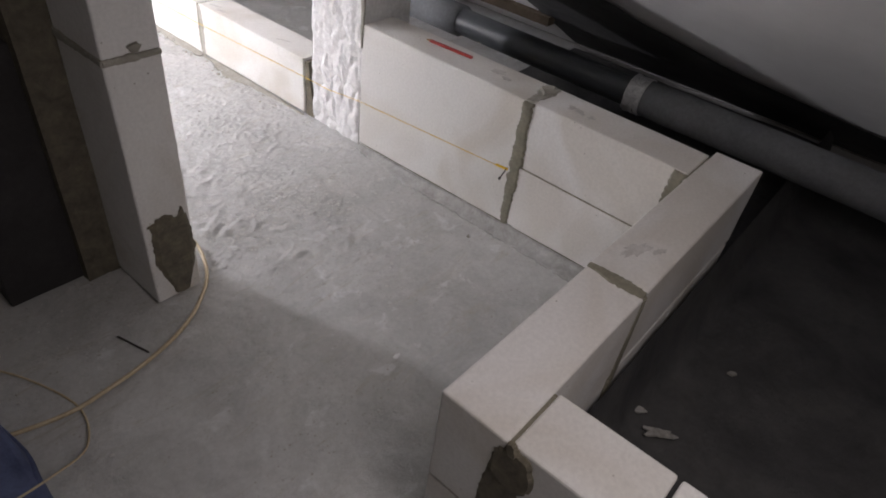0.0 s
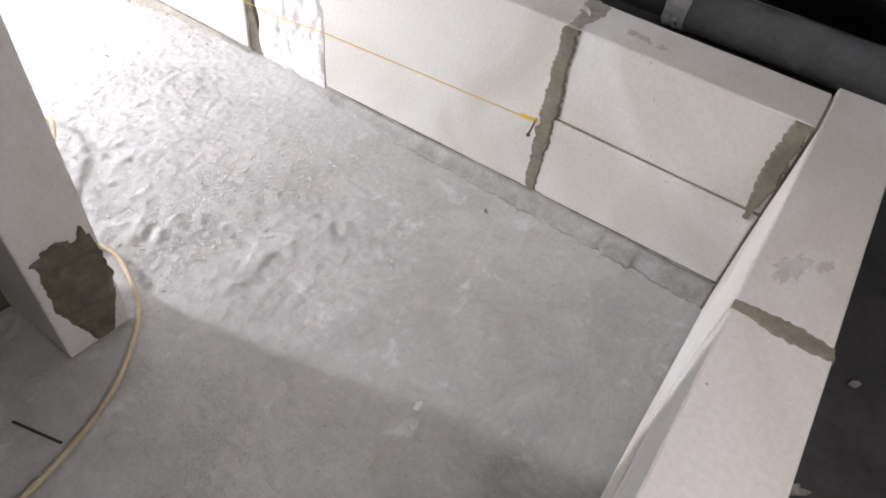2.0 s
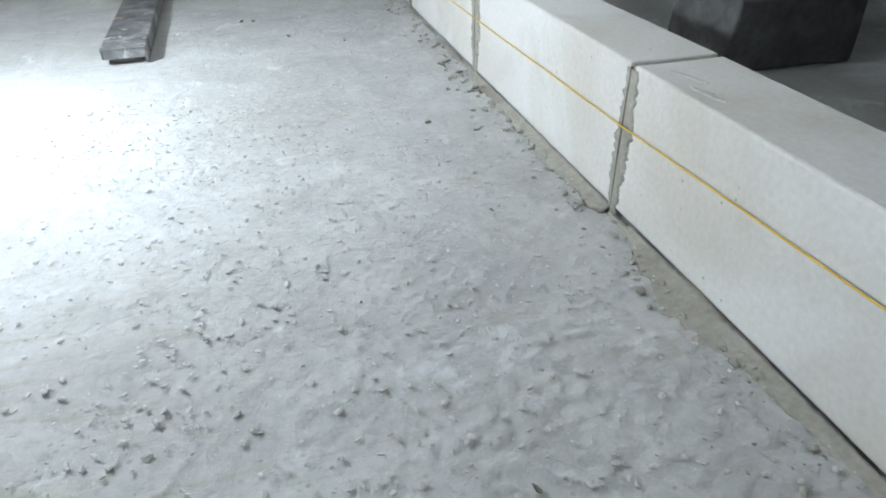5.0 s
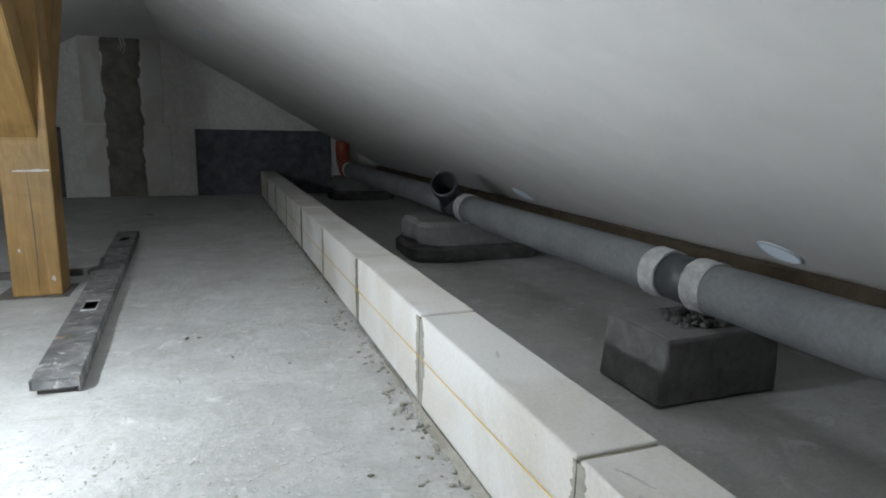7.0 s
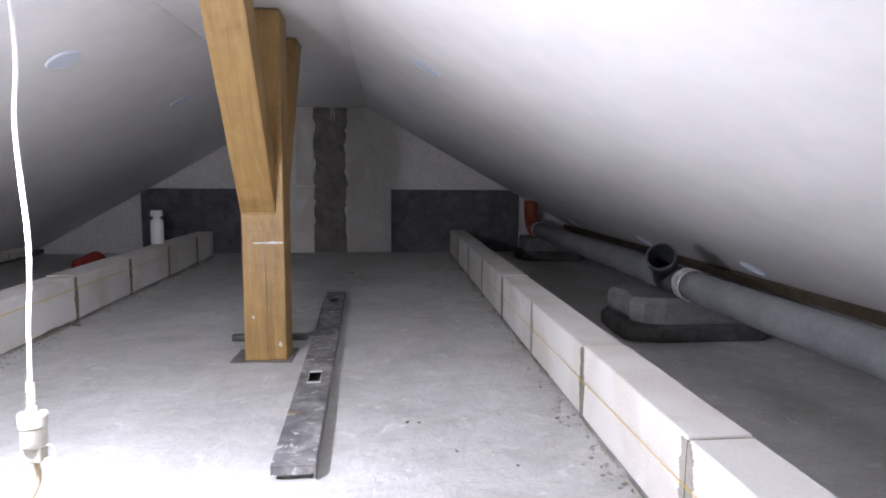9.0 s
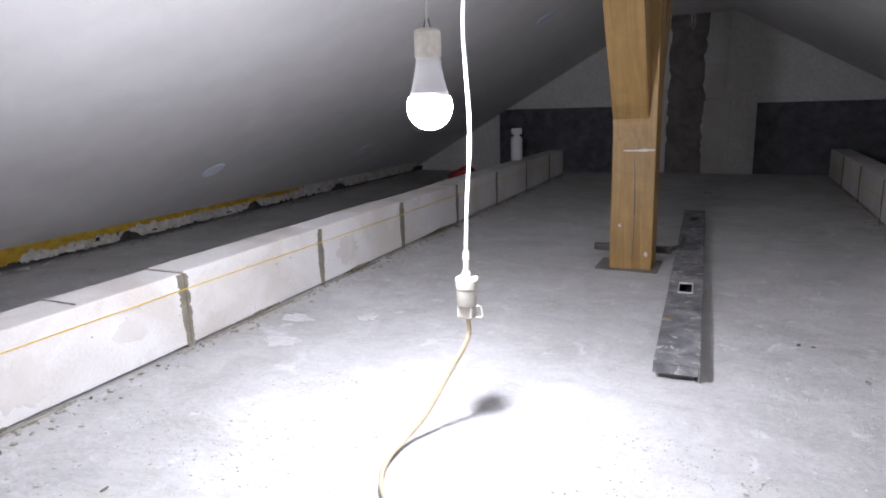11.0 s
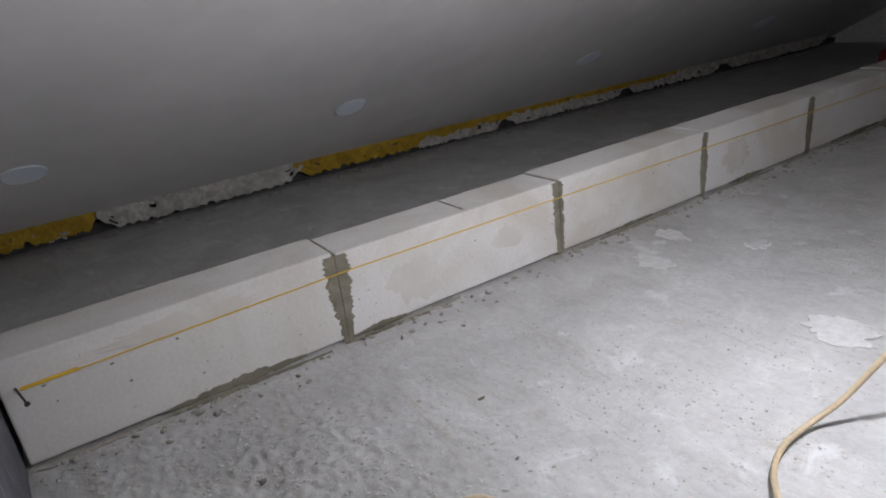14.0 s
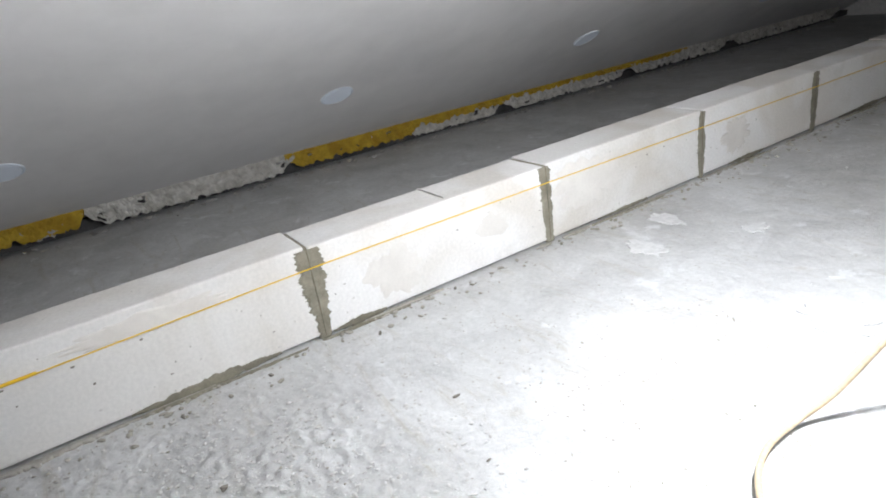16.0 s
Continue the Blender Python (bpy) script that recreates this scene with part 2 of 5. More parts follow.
CHIP = mat_noisy("dark_chip", (0.13, 0.12, 0.10), (0.26, 0.24, 0.20), 60, 0.95, 0.5, 0.002)
MUD = mat_noisy("brown_mortar_crust", (0.115, 0.10, 0.076), (0.20, 0.178, 0.135), 26, 0.95, 0.6, 0.003)
CUT = mat_noisy("stained_cut_edge", (0.07, 0.06, 0.048), (0.14, 0.118, 0.09), 30, 0.95, 0.5, 0.002)
BROWN = mat_noisy("brown_batten", (0.15, 0.115, 0.08), (0.25, 0.20, 0.145), 9, 0.9, 0.3, 0.003)
LIME = mat_noisy("lime_patch", (0.60, 0.60, 0.585), (0.68, 0.68, 0.67), 9, 0.9, 0.3, 0.002, 60)
STRING = material("yellow_string", (0.72, 0.46, 0.03), 0.7)
GRIP = mat_noisy("grip_frame", (0.34, 0.34, 0.34), (0.58, 0.57, 0.55), 30, 0.6, 0.2, 0.001)
STEEL = material("dull_steel", (0.10, 0.095, 0.09), 0.5, 0.8)
CORD = mat_noisy("beige_cable", (0.48, 0.38, 0.24), (0.60, 0.50, 0.34), 12, 0.55, 0.05, 0.001)
WHITE_CORD = material("white_cable", (0.8, 0.8, 0.78), 0.5)
PLUG = mat_noisy("ivory_plastic", (0.50, 0.475, 0.40), (0.59, 0.57, 0.50), 30, 0.45, 0.05, 0.001)
WHITE = material("white_plastic", (0.82, 0.82, 0.82), 0.4)
VENT = material("vent_plastic", (0.70, 0.75, 0.82), 0.45)
RED = material("red_plastic", (0.36, 0.03, 0.025), 0.5)
BLUE = mat_noisy("blue_woven_bag", (0.03, 0.042, 0.10), (0.10, 0.125, 0.235), 9, 0.7, 0.4, 0.003)
GLOW = material("lit_globe", (0.9, 0.9, 0.9), 0.4)
GLOW.node_tree.nodes["Principled BSDF"].inputs["Emission Color"].default_value = (0.93, 0.95, 1.04, 1)
GLOW.node_tree.nodes["Principled BSDF"].inputs["Emission Strength"].default_value = BULB_STRENGTH


# ---- building helpers ----
WORLD = {}


def thing(name, base, label, category="", group="", kind=""):
    ob = new(name)
    ob.location = base
    ob.empty_display_size = 0.05
    WORLD[ob.name] = Matrix.Translation(base)
    return tagged(ob, label, category, group, kind)


def mesh_of(name, bm, mat, smooth=False):
    bmesh.ops.recalc_face_normals(bm, faces=bm.faces)
    me = bpy.data.meshes.new(name)
    bm.to_mesh(me)
    bm.free()
    me.materials.append(mat)
    if smooth:
        me.polygons.foreach_set("use_smooth", [True] * len(me.polygons))
    return me


def part(name, bm, mat, parent, label="", smooth=False):
    """One mesh under a thing or a part; bm is in world coordinates."""
    ob = new(name, mesh_of(name, bm, mat, smooth))
    ob.parent = parent
    ob.matrix_parent_inverse = WORLD[parent.name].inverted()
    WORLD[ob.name] = Matrix.Identity(4)
    return tagged(ob, label)


def solo(name, bm, mat, label, category="", group="", kind="", smooth=False):
    ob = new(name, mesh_of(name, bm, mat, smooth))
    WORLD[ob.name] = Matrix.Identity(4)
    return tagged(ob, label, category, group, kind)


def box(bm, x0, x1, y0, y1, z0, z1, bevel=0.0, seg=2):
    out = bmesh.ops.create_cube(bm, size=1)
    verts = out["verts"]
    for v in verts:
        v.co = Vector((x0 + (v.co.x + 0.5) * (x1 - x0), y0 + (v.co.y + 0.5) * (y1 - y0), z0 + (v.co.z + 0.5) * (z1 - z0)))
    if bevel:
        edges = list({e for v in verts for e in v.link_edges})
        bmesh.ops.bevel(bm, geom=edges, offset=bevel, segments=seg, profile=0.5, affect="EDGES")
    return bm


def boxes(*specs, bevel=0.0, seg=2):
    bm = bmesh.new()
    for s in specs:
        box(bm, *s, bevel=bevel, seg=seg)
    return bm


def rough_up(bm, amount, scale, cuts=0):
    """Uneven the vertices by smooth noise, after cutting the faces up."""
    if cuts:
        bmesh.ops.subdivide_edges(bm, edges=bm.edges, cuts=cuts, use_grid_fill=True)
    for v in bm.verts:
        v.co += noise.noise_vector(v.co * scale) * amount
    return bm


def tube(bm, points, radius, sides=10, cap=True):
    """A round tube along a line of points; radius is one number or one for each point."""
    pts = [Vector(p) for p in points]
    radii = radius if isinstance(radius, (list, tuple)) else [radius] * len(pts)
    rings, up = [], None
    for n, p in enumerate(pts):
        way = (pts[min(n + 1, len(pts) - 1)] - pts[max(n - 1, 0)]).normalized()
        if up is None:
            up = Vector((0, 0, 1)) if abs(way.z) < 0.9 else Vector((1, 0, 0))
        side = way.cross(up).normalized()
        up = side.cross(way).normalized()
        rings.append([bm.verts.new(p + radii[n] * (math.cos(a) * side + math.sin(a) * up)) for a in (2 * math.pi * k / sides for k in range(sides))])
    for a, b in zip(rings, rings[1:]):
        for k in range(sides):
            bm.faces.new((a[k], a[(k + 1) % sides], b[(k + 1) % sides], b[k]))
    if cap:
        bm.faces.new(rings[0])
        bm.faces.new(rings[-1][::-1])
    return bm


def spline(points, steps=8):
    """Points on a smooth line through the given ones."""
    p = [Vector(q) for q in points]
    p = [2 * p[0] - p[1], *p, 2 * p[-1] - p[-2]]
    out = []
    for a, b, c, d in zip(p, p[1:], p[2:], p[3:]):
        for k in range(steps):
            t = k / steps
            out.append(0.5 * (2 * b + (c - a) * t + (2 * a - 5 * b + 4 * c - d) * t * t + (3 * b - a - 3 * c + d) * t**3))
    out.append(p[-2])
    return out


def lathe(bm, centre, profile, sides=24, turn=None):
    """A turned shape about z at centre: profile rows of radius and height."""
    m = Matrix.Translation(centre) @ (turn or Matrix.Identity(4))
    rings = [[bm.verts.new(m @ Vector((r * math.cos(a), r * math.sin(a), h))) for a in (2 * math.pi * k / sides for k in range(sides))] for r, h in profile]
    for a, b in zip(rings, rings[1:]):
        for k in range(sides):
            bm.faces.new((a[k], a[(k + 1) % sides], b[(k + 1) % sides], b[k]))
    bm.faces.new(rings[0])
    bm.faces.new(rings[-1][::-1])
    return bm


def smear(bm, start, end, across, normal, widths, depth, seed, step=0.004, jag=0.5):
    """A ragged strip of mortar from start to end on a surface: widths (w at start, middle, end), depth proud of it."""
    rnd = random.Random(seed)
    a, b = Vector(start), Vector(end)
    u, nrm = Vector(across), Vector(normal)
    n = max(4, int((b - a).length / step))
    left, right = [], []
    wl = wr = 0.0
    for k in range(n + 1):
        t = k / n
        w = widths[0] + (widths[1] - widths[0]) * min(1, 2 * t) if t < 0.5 else widths[1] + (widths[2] - widths[1]) * (2 * t - 1)
        wl += (rnd.uniform(-1, 1) - wl) * 0.4
        wr += (rnd.uniform(-1, 1) - wr) * 0.4
        p = a.lerp(b, t)
        left.append(p - u * w * 0.5 * (1 + jag * wl))
        right.append(p + u * w * 0.5 * (1 + jag * wr))
    front = [[bm.verts.new(q + nrm * depth * h) for q, h in ((l, 0.0), (l.lerp(r, 0.12), 0.8), (l.lerp(r, 0.5), 1.0), (l.lerp(r, 0.88), 0.8), (r, 0.0))] for l, r in zip(left, right)]
    back = [[bm.verts.new(q - nrm * 0.004) for q in (l, r)] for l, r in zip(left, right)]
    for f0, f1, b0, b1 in zip(front, front[1:], back, back[1:]):
        for i in range(4):
            bm.faces.new((f0[i], f0[i + 1], f1[i + 1], f1[i]))
        bm.faces.new((f0[0], f1[0], b1[0], b0[0]))
        bm.faces.new((f0[4], b0[1], b1[1], f1[4]))
        bm.faces.new((b0[0], b1[0], b1[1], b0[1]))
    for f, q in ((front[0], back[0]), (front[-1], back[-1])):
        bm.faces.new((*f, q[1], q[0]))
    return bm


def blotch(bm, centre, u, v, normal, ru, rv, depth, seed, n=36, jag=0.25):
    """A flat ragged patch of mortar or paint."""
    rnd = random.Random(seed)
    c, u, v, nrm = Vector(centre), Vector(u), Vector(v), Vector(normal)
    offs = [rnd.uniform(-1, 1) for _ in range(n)]
    offs = [(offs[k - 1] + offs[k] + offs[(k + 1) % n]) / 3 for k in range(n)]
    ring = [(math.cos(2 * math.pi * k / n) * ru * (1 + jag * 2 * offs[k]), math.sin(2 * math.pi * k / n) * rv * (1 + jag * 2 * offs[k])) for k in range(n)]
    low = [bm.verts.new(c + u * a + v * b - nrm * 0.003) for a, b in ring]
    mid = [bm.verts.new(c + u * a + v * b + nrm * depth * 0.2) for a, b in ring]
    top = [bm.verts.new(c + u * a * 0.86 + v * b * 0.86 + nrm * depth) for a, b in ring]
    for r0, r1 in ((low, mid), (mid, top)):
        for k in range(n):
            bm.faces.new((r0[k], r0[(k + 1) % n], r1[(k + 1) % n], r1[k]))
    bm.faces.new(top)
    bm.faces.new(low[::-1])
    return bm


def wedge(x, y0, y1, rows, seed, step=0.006):
    """A ragged fillet between a floor and a wall at x, running along y: rows of share of the way, width on the floor, height on the wall."""
    bm = bmesh.new()
    n = int(abs(y1 - y0) / step)
    at = [r[0] for r in rows]
    line = []
    for k in range(n + 1):
        t, y = k / n, y0 + (y1 - y0) * k / n
        w, h = (float(np.interp(t, at, [r[i] for r in rows])) for i in (1, 2))
        w *= 1 + 0.35 * noise.noise(Vector((y * 21, seed, 0))) + 0.28 * noise.noise(Vector((y * 75, seed, 3)))
        h *= 1 + 0.25 * noise.noise(Vector((y * 18, seed, 7)))
        prof = [(-w * 1.15, -0.004), (-w, 0.0), (-w * 0.85, 0.0012 + 0.06 * h), (-w * 0.5, 0.3 * h), (-w * 0.2, 0.68 * h), (0.0, h), (0.002, -0.004)]
        line.append([bm.verts.new((x + a, y, b + (0.0012 * noise.noise(Vector((a * 130, y * 90, seed))) if b > 0 else 0.0))) for a, b in prof])
    for p, q in zip(line, line[1:]):
        for i in range(len(p)):
            j = (i + 1) % len(p)
            bm.faces.new((p[i], p[j], q[j], q[i]))
    bm.faces.new(line[0])
    bm.faces.new(line[-1][::-1])
    return bm


def trim_top(bm):
    """Cut off what stands above the underside of the roof; the cut lies inside the ceiling boards."""
    for normal, base in (((0, 0, 1), (0, 0, 1.216)), ((0.563, 0, 1), (-0.97, 0, 1.38)), ((-0.563, 0, 1), (-0.97, 0, 1.38))):
        bmesh.ops.bisect_plane(bm, geom=[*bm.verts, *bm.edges, *bm.faces], plane_co=base, plane_no=normal, clear_outer=True)
        bmesh.ops.holes_fill(bm, edges=[e for e in bm.edges if e.is_boundary], sides=0)
    return bm


# ---- the large structure ----
EAVE_Z = 0.055
EAVE = (TOP - EAVE_Z) / SLOPE
FOLD = (TOP - FLAT) / SLOPE
Y0, Y1 = -3.7, 4.93


def slope_z(x):
    return min(FLAT, TOP - SLOPE * abs(x - RIDGE))


def value_noise(x, y, cell, seed):
    rng = np.random.RandomState(seed)
    table = rng.rand(256, 256)
    gx, gy = x / cell + 1000.0, y / cell + 1000.0
    ix, iy = np.floor(gx).astype(int), np.floor(gy).astype(int)
    fx, fy = gx - ix, gy - iy
    fx, fy = fx * fx * (3 - 2 * fx), fy * fy * (3 - 2 * fy)
    t = lambda a, b: table[a % 256, b % 256]
    return (t(ix, iy) * (1 - fx) + t(ix + 1, iy) * fx) * (1 - fy) + (t(ix, iy + 1) * (1 - fx) + t(ix + 1, iy + 1) * fx) * fy


def make_floor():
    xs = np.arange(-1.96, 0.06, 0.006)
    ys = np.concatenate([np.arange(-2.2, -1.4, 0.009), np.arange(-1.4, 0.3, 0.005), np.arange(0.3, 1.6, 0.009), np.arange(1.6, Y1 + 0.03, 0.025)])
    xs = np.concatenate([[RIDGE - EAVE - 0.25], np.arange(-3.1, -1.97, 0.06), xs, np.arange(0.08, 1.2, 0.06), [RIDGE + EAVE + 0.25]])
    ys = np.concatenate([np.arange(Y0 - 0.1, -2.21, 0.08), ys])
    gx, gy = np.meshgrid(xs, ys)
    def spot(cx, cy, rx, ry, turn=0.0):
        c, s = math.cos(turn), math.sin(turn)
        u, v = (gx - cx) * c + (gy - cy) * s, -(gx - cx) * s + (gy - cy) * c
        return np.exp(-((u / rx) ** 2 + (v / ry) ** 2))

    rough = 1.0 * spot(-0.72, -0.6, 0.42, 0.32) + 1.7 * spot(-1.58, -0.22, 0.26, 0.24, 0.5) + 0.9 * spot(-0.66, 0.38, 0.33, 0.14) + 0.5 * spot(-0.2, -0.4, 0.2, 0.5) + 0.35 * spot(-0.9, 0.0, 0.6, 0.3) + 0.3 * spot(-0.35, -1.3, 0.3, 0.3)
    rough = rough * (0.5 + value_noise(gx, gy, 0.2, 8))
    lump = 1.7 * np.clip(value_noise(gx, gy, 0.0095, 1) - 0.5, 0, 1) + 0.3 * np.clip(value_noise(gx + 3, gy, 0.021, 2) - 0.5, 0, 1)
    z = 0.003 * (value_noise(gx, gy, 0.4, 3) - 0.5) + 0.0022 * (value_noise(gx, gy, 0.1, 4) - 0.5) + 0.0012 * (value_noise(gx, gy, 0.03, 9) - 0.5)
    ridge = np.exp(-(((gy + 0.98 + 0.46 * (gx + 0.52)) / 0.05) ** 2)) * np.exp(-(((gx + 0.53) / 0.16) ** 2)) + 0.7 * np.exp(-(((gx + 0.35) / 0.03) ** 2 + ((gy + 1.16) / 0.1) ** 2)) + 0.6 * np.exp(-(((gy + 1.165) / 0.03) ** 2 + ((gx + 0.48) / 0.1) ** 2)) + 0.6 * spot(-0.5, -0.72, 0.16, 0.1)
    folds = np.abs(value_noise(gx * 0.7 + gy * 0.7, gy * 0.7 - gx * 0.7, 0.035, 6) - 0.5) * 2
    z = z + lump * (0.0008 + 0.003 * np.clip(value_noise(gx, gy, 0.3, 11) - 0.4, 0, 1) + 0.0072 * np.minimum(rough, 1.35)) + ridge * 0.013 * folds * (0.4 + value_noise(gx, gy, 0.012, 12))
    inner = (gx > -2.05) & (gx < 0.08)
    z = np.where(inner, z, 0.4 * z) - 0.003
    nx, ny = len(xs), len(ys)
    idx = np.arange(nx * ny).reshape(ny, nx)
    quads = np.stack([idx[:-1, :-1], idx[:-1, 1:], idx[1:, 1:], idx[1:, :-1]], -1).reshape(-1, 4)
    me = bpy.data.meshes.new("floor")
    me.vertices.add(nx * ny)
    me.vertices.foreach_set("co", np.stack([gx, gy, z], -1).ravel())
    me.loops.add(quads.size)
    me.loops.foreach_set("vertex_index", quads.ravel())
    me.polygons.add(len(quads))
    me.polygons.foreach_set("loop_start", np.arange(0, quads.size, 4))
    me.update(calc_edges=True)
    me.polygons.foreach_set("use_smooth", np.ones(len(quads), bool))
    me.materials.append(CONCRETE)
    tagged(new("floor", me), "rough grey concrete screed floor with crumbs and dust", "floor", kind="structure")


make_floor()


def slab_on(bm, a, b, y0, y1, thick):
    """A board between two (x, z) edges, running along y, thick upwards."""
    (xa, za), (xb, zb) = a, b
    n = Vector((-(zb - za), 0, xb - xa)).normalized()
    if n.z < 0:
        n = -n
    low = [bm.verts.new((x, y, z)) for x, z, y in ((xa, za, y0), (xb, zb, y0), (xb, zb, y1), (xa, za, y1))]
    high = [bm.verts.new(v.co + n * thick) for v in low]
    for k in range(4):
        bm.faces.new((low[k], low[(k + 1) % 4], high[(k + 1) % 4], high[k]))
    bm.faces.new(low)
    bm.faces.new(high[::-1])
    return bm


def make_shell():
    e, f = EAVE + 0.095, FOLD
    for name, side in (("ceiling_east", 1), ("ceiling_west", -1)):
        bm = bmesh.new()
        at = lambda d: (RIDGE + side * d, TOP - SLOPE * d)
        spans = ((f, e, Y0, Y1 + 0.1),)
        for d0, d1, ya, yb in spans:
            slab_on(bm, at(d0), at(d1), ya, yb, 0.04)
        solo(name, bm, CEILING, "smooth pale grey sloping attic ceiling", "ceiling", kind="structure")
    bm = bmesh.new()
    # the strip leaves an assumed, unseen opening for the added fill lamp
    for xa, xb, ya, yb in ((RIDGE - f - 0.02, RIDGE + f + 0.02, -2.12, Y1 + 0.1), (RIDGE - f - 0.02, RIDGE + f + 0.02, Y0, -2.64), (RIDGE - f - 0.02, -1.12, -2.64, -2.12), (-0.74, RIDGE + f + 0.02, -2.64, -2.12)):
        slab_on(bm, (xa, FLAT + 0.003), (xb, FLAT + 0.003), ya, yb, 0.04)
    solo("ceiling_flat", bm, CEILING, "narrow flat pale ceiling strip along the ridge", "ceiling", kind="structure")
    for name, side in (("wall_eave_east", 1), ("wall_eave_west", -1)):
        x = RIDGE + side * (EAVE + 0.1)
        bm = boxes((min(x, x + side * 0.12), max(x, x + side * 0.12), Y0, Y1, -0.05, 0.3))
        solo(name, bm, RUBBLE, "rough masonry under the eave", "wall", kind="structure")
    # far gable, one wall with a bare strip in the middle
    g = EAVE + 0.25
    gable = thing("wall_north", (RIDGE, Y1, 0), "unfinished block gable wall with a bare mortar strip", "wall", kind="structure")
    part("wall_body", boxes((RIDGE - g, RIDGE + g, Y1, Y1 + 0.2, -0.05, 1.5)), GABLE, gable)
    bm = smear(bmesh.new(), (-0.995, Y1 - 0.001, 0.0), (-0.995, Y1 - 0.001, FLAT), (1, 0, 0), (0, -1, 0), (0.27, 0.26, 0.27), 0.008, 5, 0.03, 0.22)
    part("mortar_strip", bm, BARE, gable, "dark bare mortar strip")
    for k, (xa, xb, z0, z1) in enumerate(((-1.27, -1.13, 0.0, 0.55), (-1.27, -1.13, 0.56, FLAT), (-0.86, -0.67, 0.0, 0.56), (-0.85, -0.71, 0.57, 0.82), (-0.85, -0.71, 0.83, FLAT))):
        part("block", rough_up(boxes((xa, xb, Y1 - 0.012, Y1 + 0.05, z0 + 0.002, z1 - 0.004), bevel=0.004), 0.004, 9), BLOCK, gable)
    for xa, xb in ((-0.489, 0.595), (-2.51, -1.43)):
        part("board", boxes((xa, xb, Y1 - 0.038, Y1 - 0.003, 0.002, 0.53), bevel=0.003), SLAB, gable, "slate-grey insulation board on the gable foot")
    for k in range(4):
        x = RIDGE - 0.01 + 0.03 * random.uniform(-1, 1)
        tube_bm = tube(bmesh.new(), [(x, Y1 - 0.02, FLAT), (x + 0.01, Y1 - 0.03, FLAT - 0.03 - 0.02 * k), (x + 0.02 * random.uniform(-1, 1), Y1 - 0.035, FLAT - 0.06 - 0.02 * k)], 0.0015, 5)
        part("loose_thread", tube_bm, WHITE_CORD, gable)
    # unseen end wall, added to shut the loft behind the camera
    solo("wall_south", boxes((RIDGE - g, RIDGE + g, Y0 - 0.2, Y0, -0.05, 1.5)), GABLE, "plain rendered gable wall, unseen, added to close the loft", "wall", kind="structure")


make_shell()


def block_row(name, label, x0, x1, joints, front, height=0.2, seed=1, width=0.03, wide=()):
    """A row of blocks along y with ragged mortar joints on the face that looks along front (+1 or -1 in x)."""
    row = thing(name, ((x0 + x1) / 2, (joints[0] + joints[-1]) / 2, 0), label, "block wall", kind="structure")
    rnd = random.Random(seed)
    face = x1 if front > 0 else x0
    for k, (a, b) in enumerate(zip(joints, joints[1:])):
        off, lift = rnd.uniform(-0.0008, 0.0008), rnd.uniform(-0.004, 0.002)
        bm = boxes((x0 + off, x1 + off, a + 0.004, b - 0.004, 0.0065, height + lift), bevel=0.0035)
        part("block", rough_up(bm, 0.0012, 14, 2), BLOCK, row)
        bm = boxes((x0 + 0.006, x1 - 0.006, b - 0.005, b + 0.005, 0.002, height - 0.004))
        if k < len(joints) - 2:
            part("joint_fill", bm, MORTAR_WET, row)
            w = width * rnd.uniform(0.7, 1.6)
            ws = wide[k] if k < len(wide) else (w * 0.7, w * rnd.uniform(0.9, 1.6), w * 0.9)
            mat = MORTAR_WET if wide or rnd.random() < 0.5 else MORTAR
            lean = rnd.uniform(-0.004, 0.008)
            bm = smear(bmesh.new(), (face + off, b, 0.0), (face + off, b + lean, height - 0.006), (0, 1, 0), (front, 0, 0), ws, 0.0024, seed * 31 + k, 0.0022, 0.45)
            part("mortar_smear", bm, mat, row)
            at = face + off + front * 0.0014
            part("joint_line", tube(bmesh.new(), [(at, b, 0.004), (at, b + 0.001, 0.1), (at, b, height - 0.003)], [0.0012, 0.0022, 0.0016], 6), STAIN_SHADE, row)
        if wide and k in (0, 1, 3):
            part("saw_line", boxes((face - front * 0.122, face - front * 0.012, (a + b) / 2 + 0.0236, (a + b) / 2 + 0.0244, height - 0.02, height + 0.0004)), RUBOFF, row)
        for j in range(3):
            c = rnd.uniform(a, b)
            length = rnd.uniform(0.08, 0.3)
            bm = smear(bmesh.new(), (face + front * 0.006, max(a, c - length / 2), 0.0), (face + front * 0.006, min(b, c + length / 2), 0.0), (1, 0, 0), (0, 0, 1), (0.005, rnd.uniform(0.008, 0.022), 0.004), 0.002, seed * 77 + 5 * k + j, 0.004, 0.95)
            part("bed_mortar", bm, MORTAR, row)
    return row


R_JOINTS = [-0.6, 0.0, 0.6, 1.2, 1.8, 2.4, 3.0, 3.6, 4.2, 4.8]
L_JOINTS = [-0.516, 0.076, 0.69, 1.284, 1.876, 2.476, 3.076, 3.676, 4.276, 4.72]
block_row("wall_east_low", "low row of white aerated concrete blocks on the floor", 0.0, 0.12, R_JOINTS, -1, seed=3)
block_row("wall_west_low", "low row of white aerated concrete blocks with smeared joints", -2.026, -1.90, L_JOINTS, 1, seed=8, width=0.026, wide=((0.022, 0.052, 0.058), (0.024, 0.034, 0.036)))


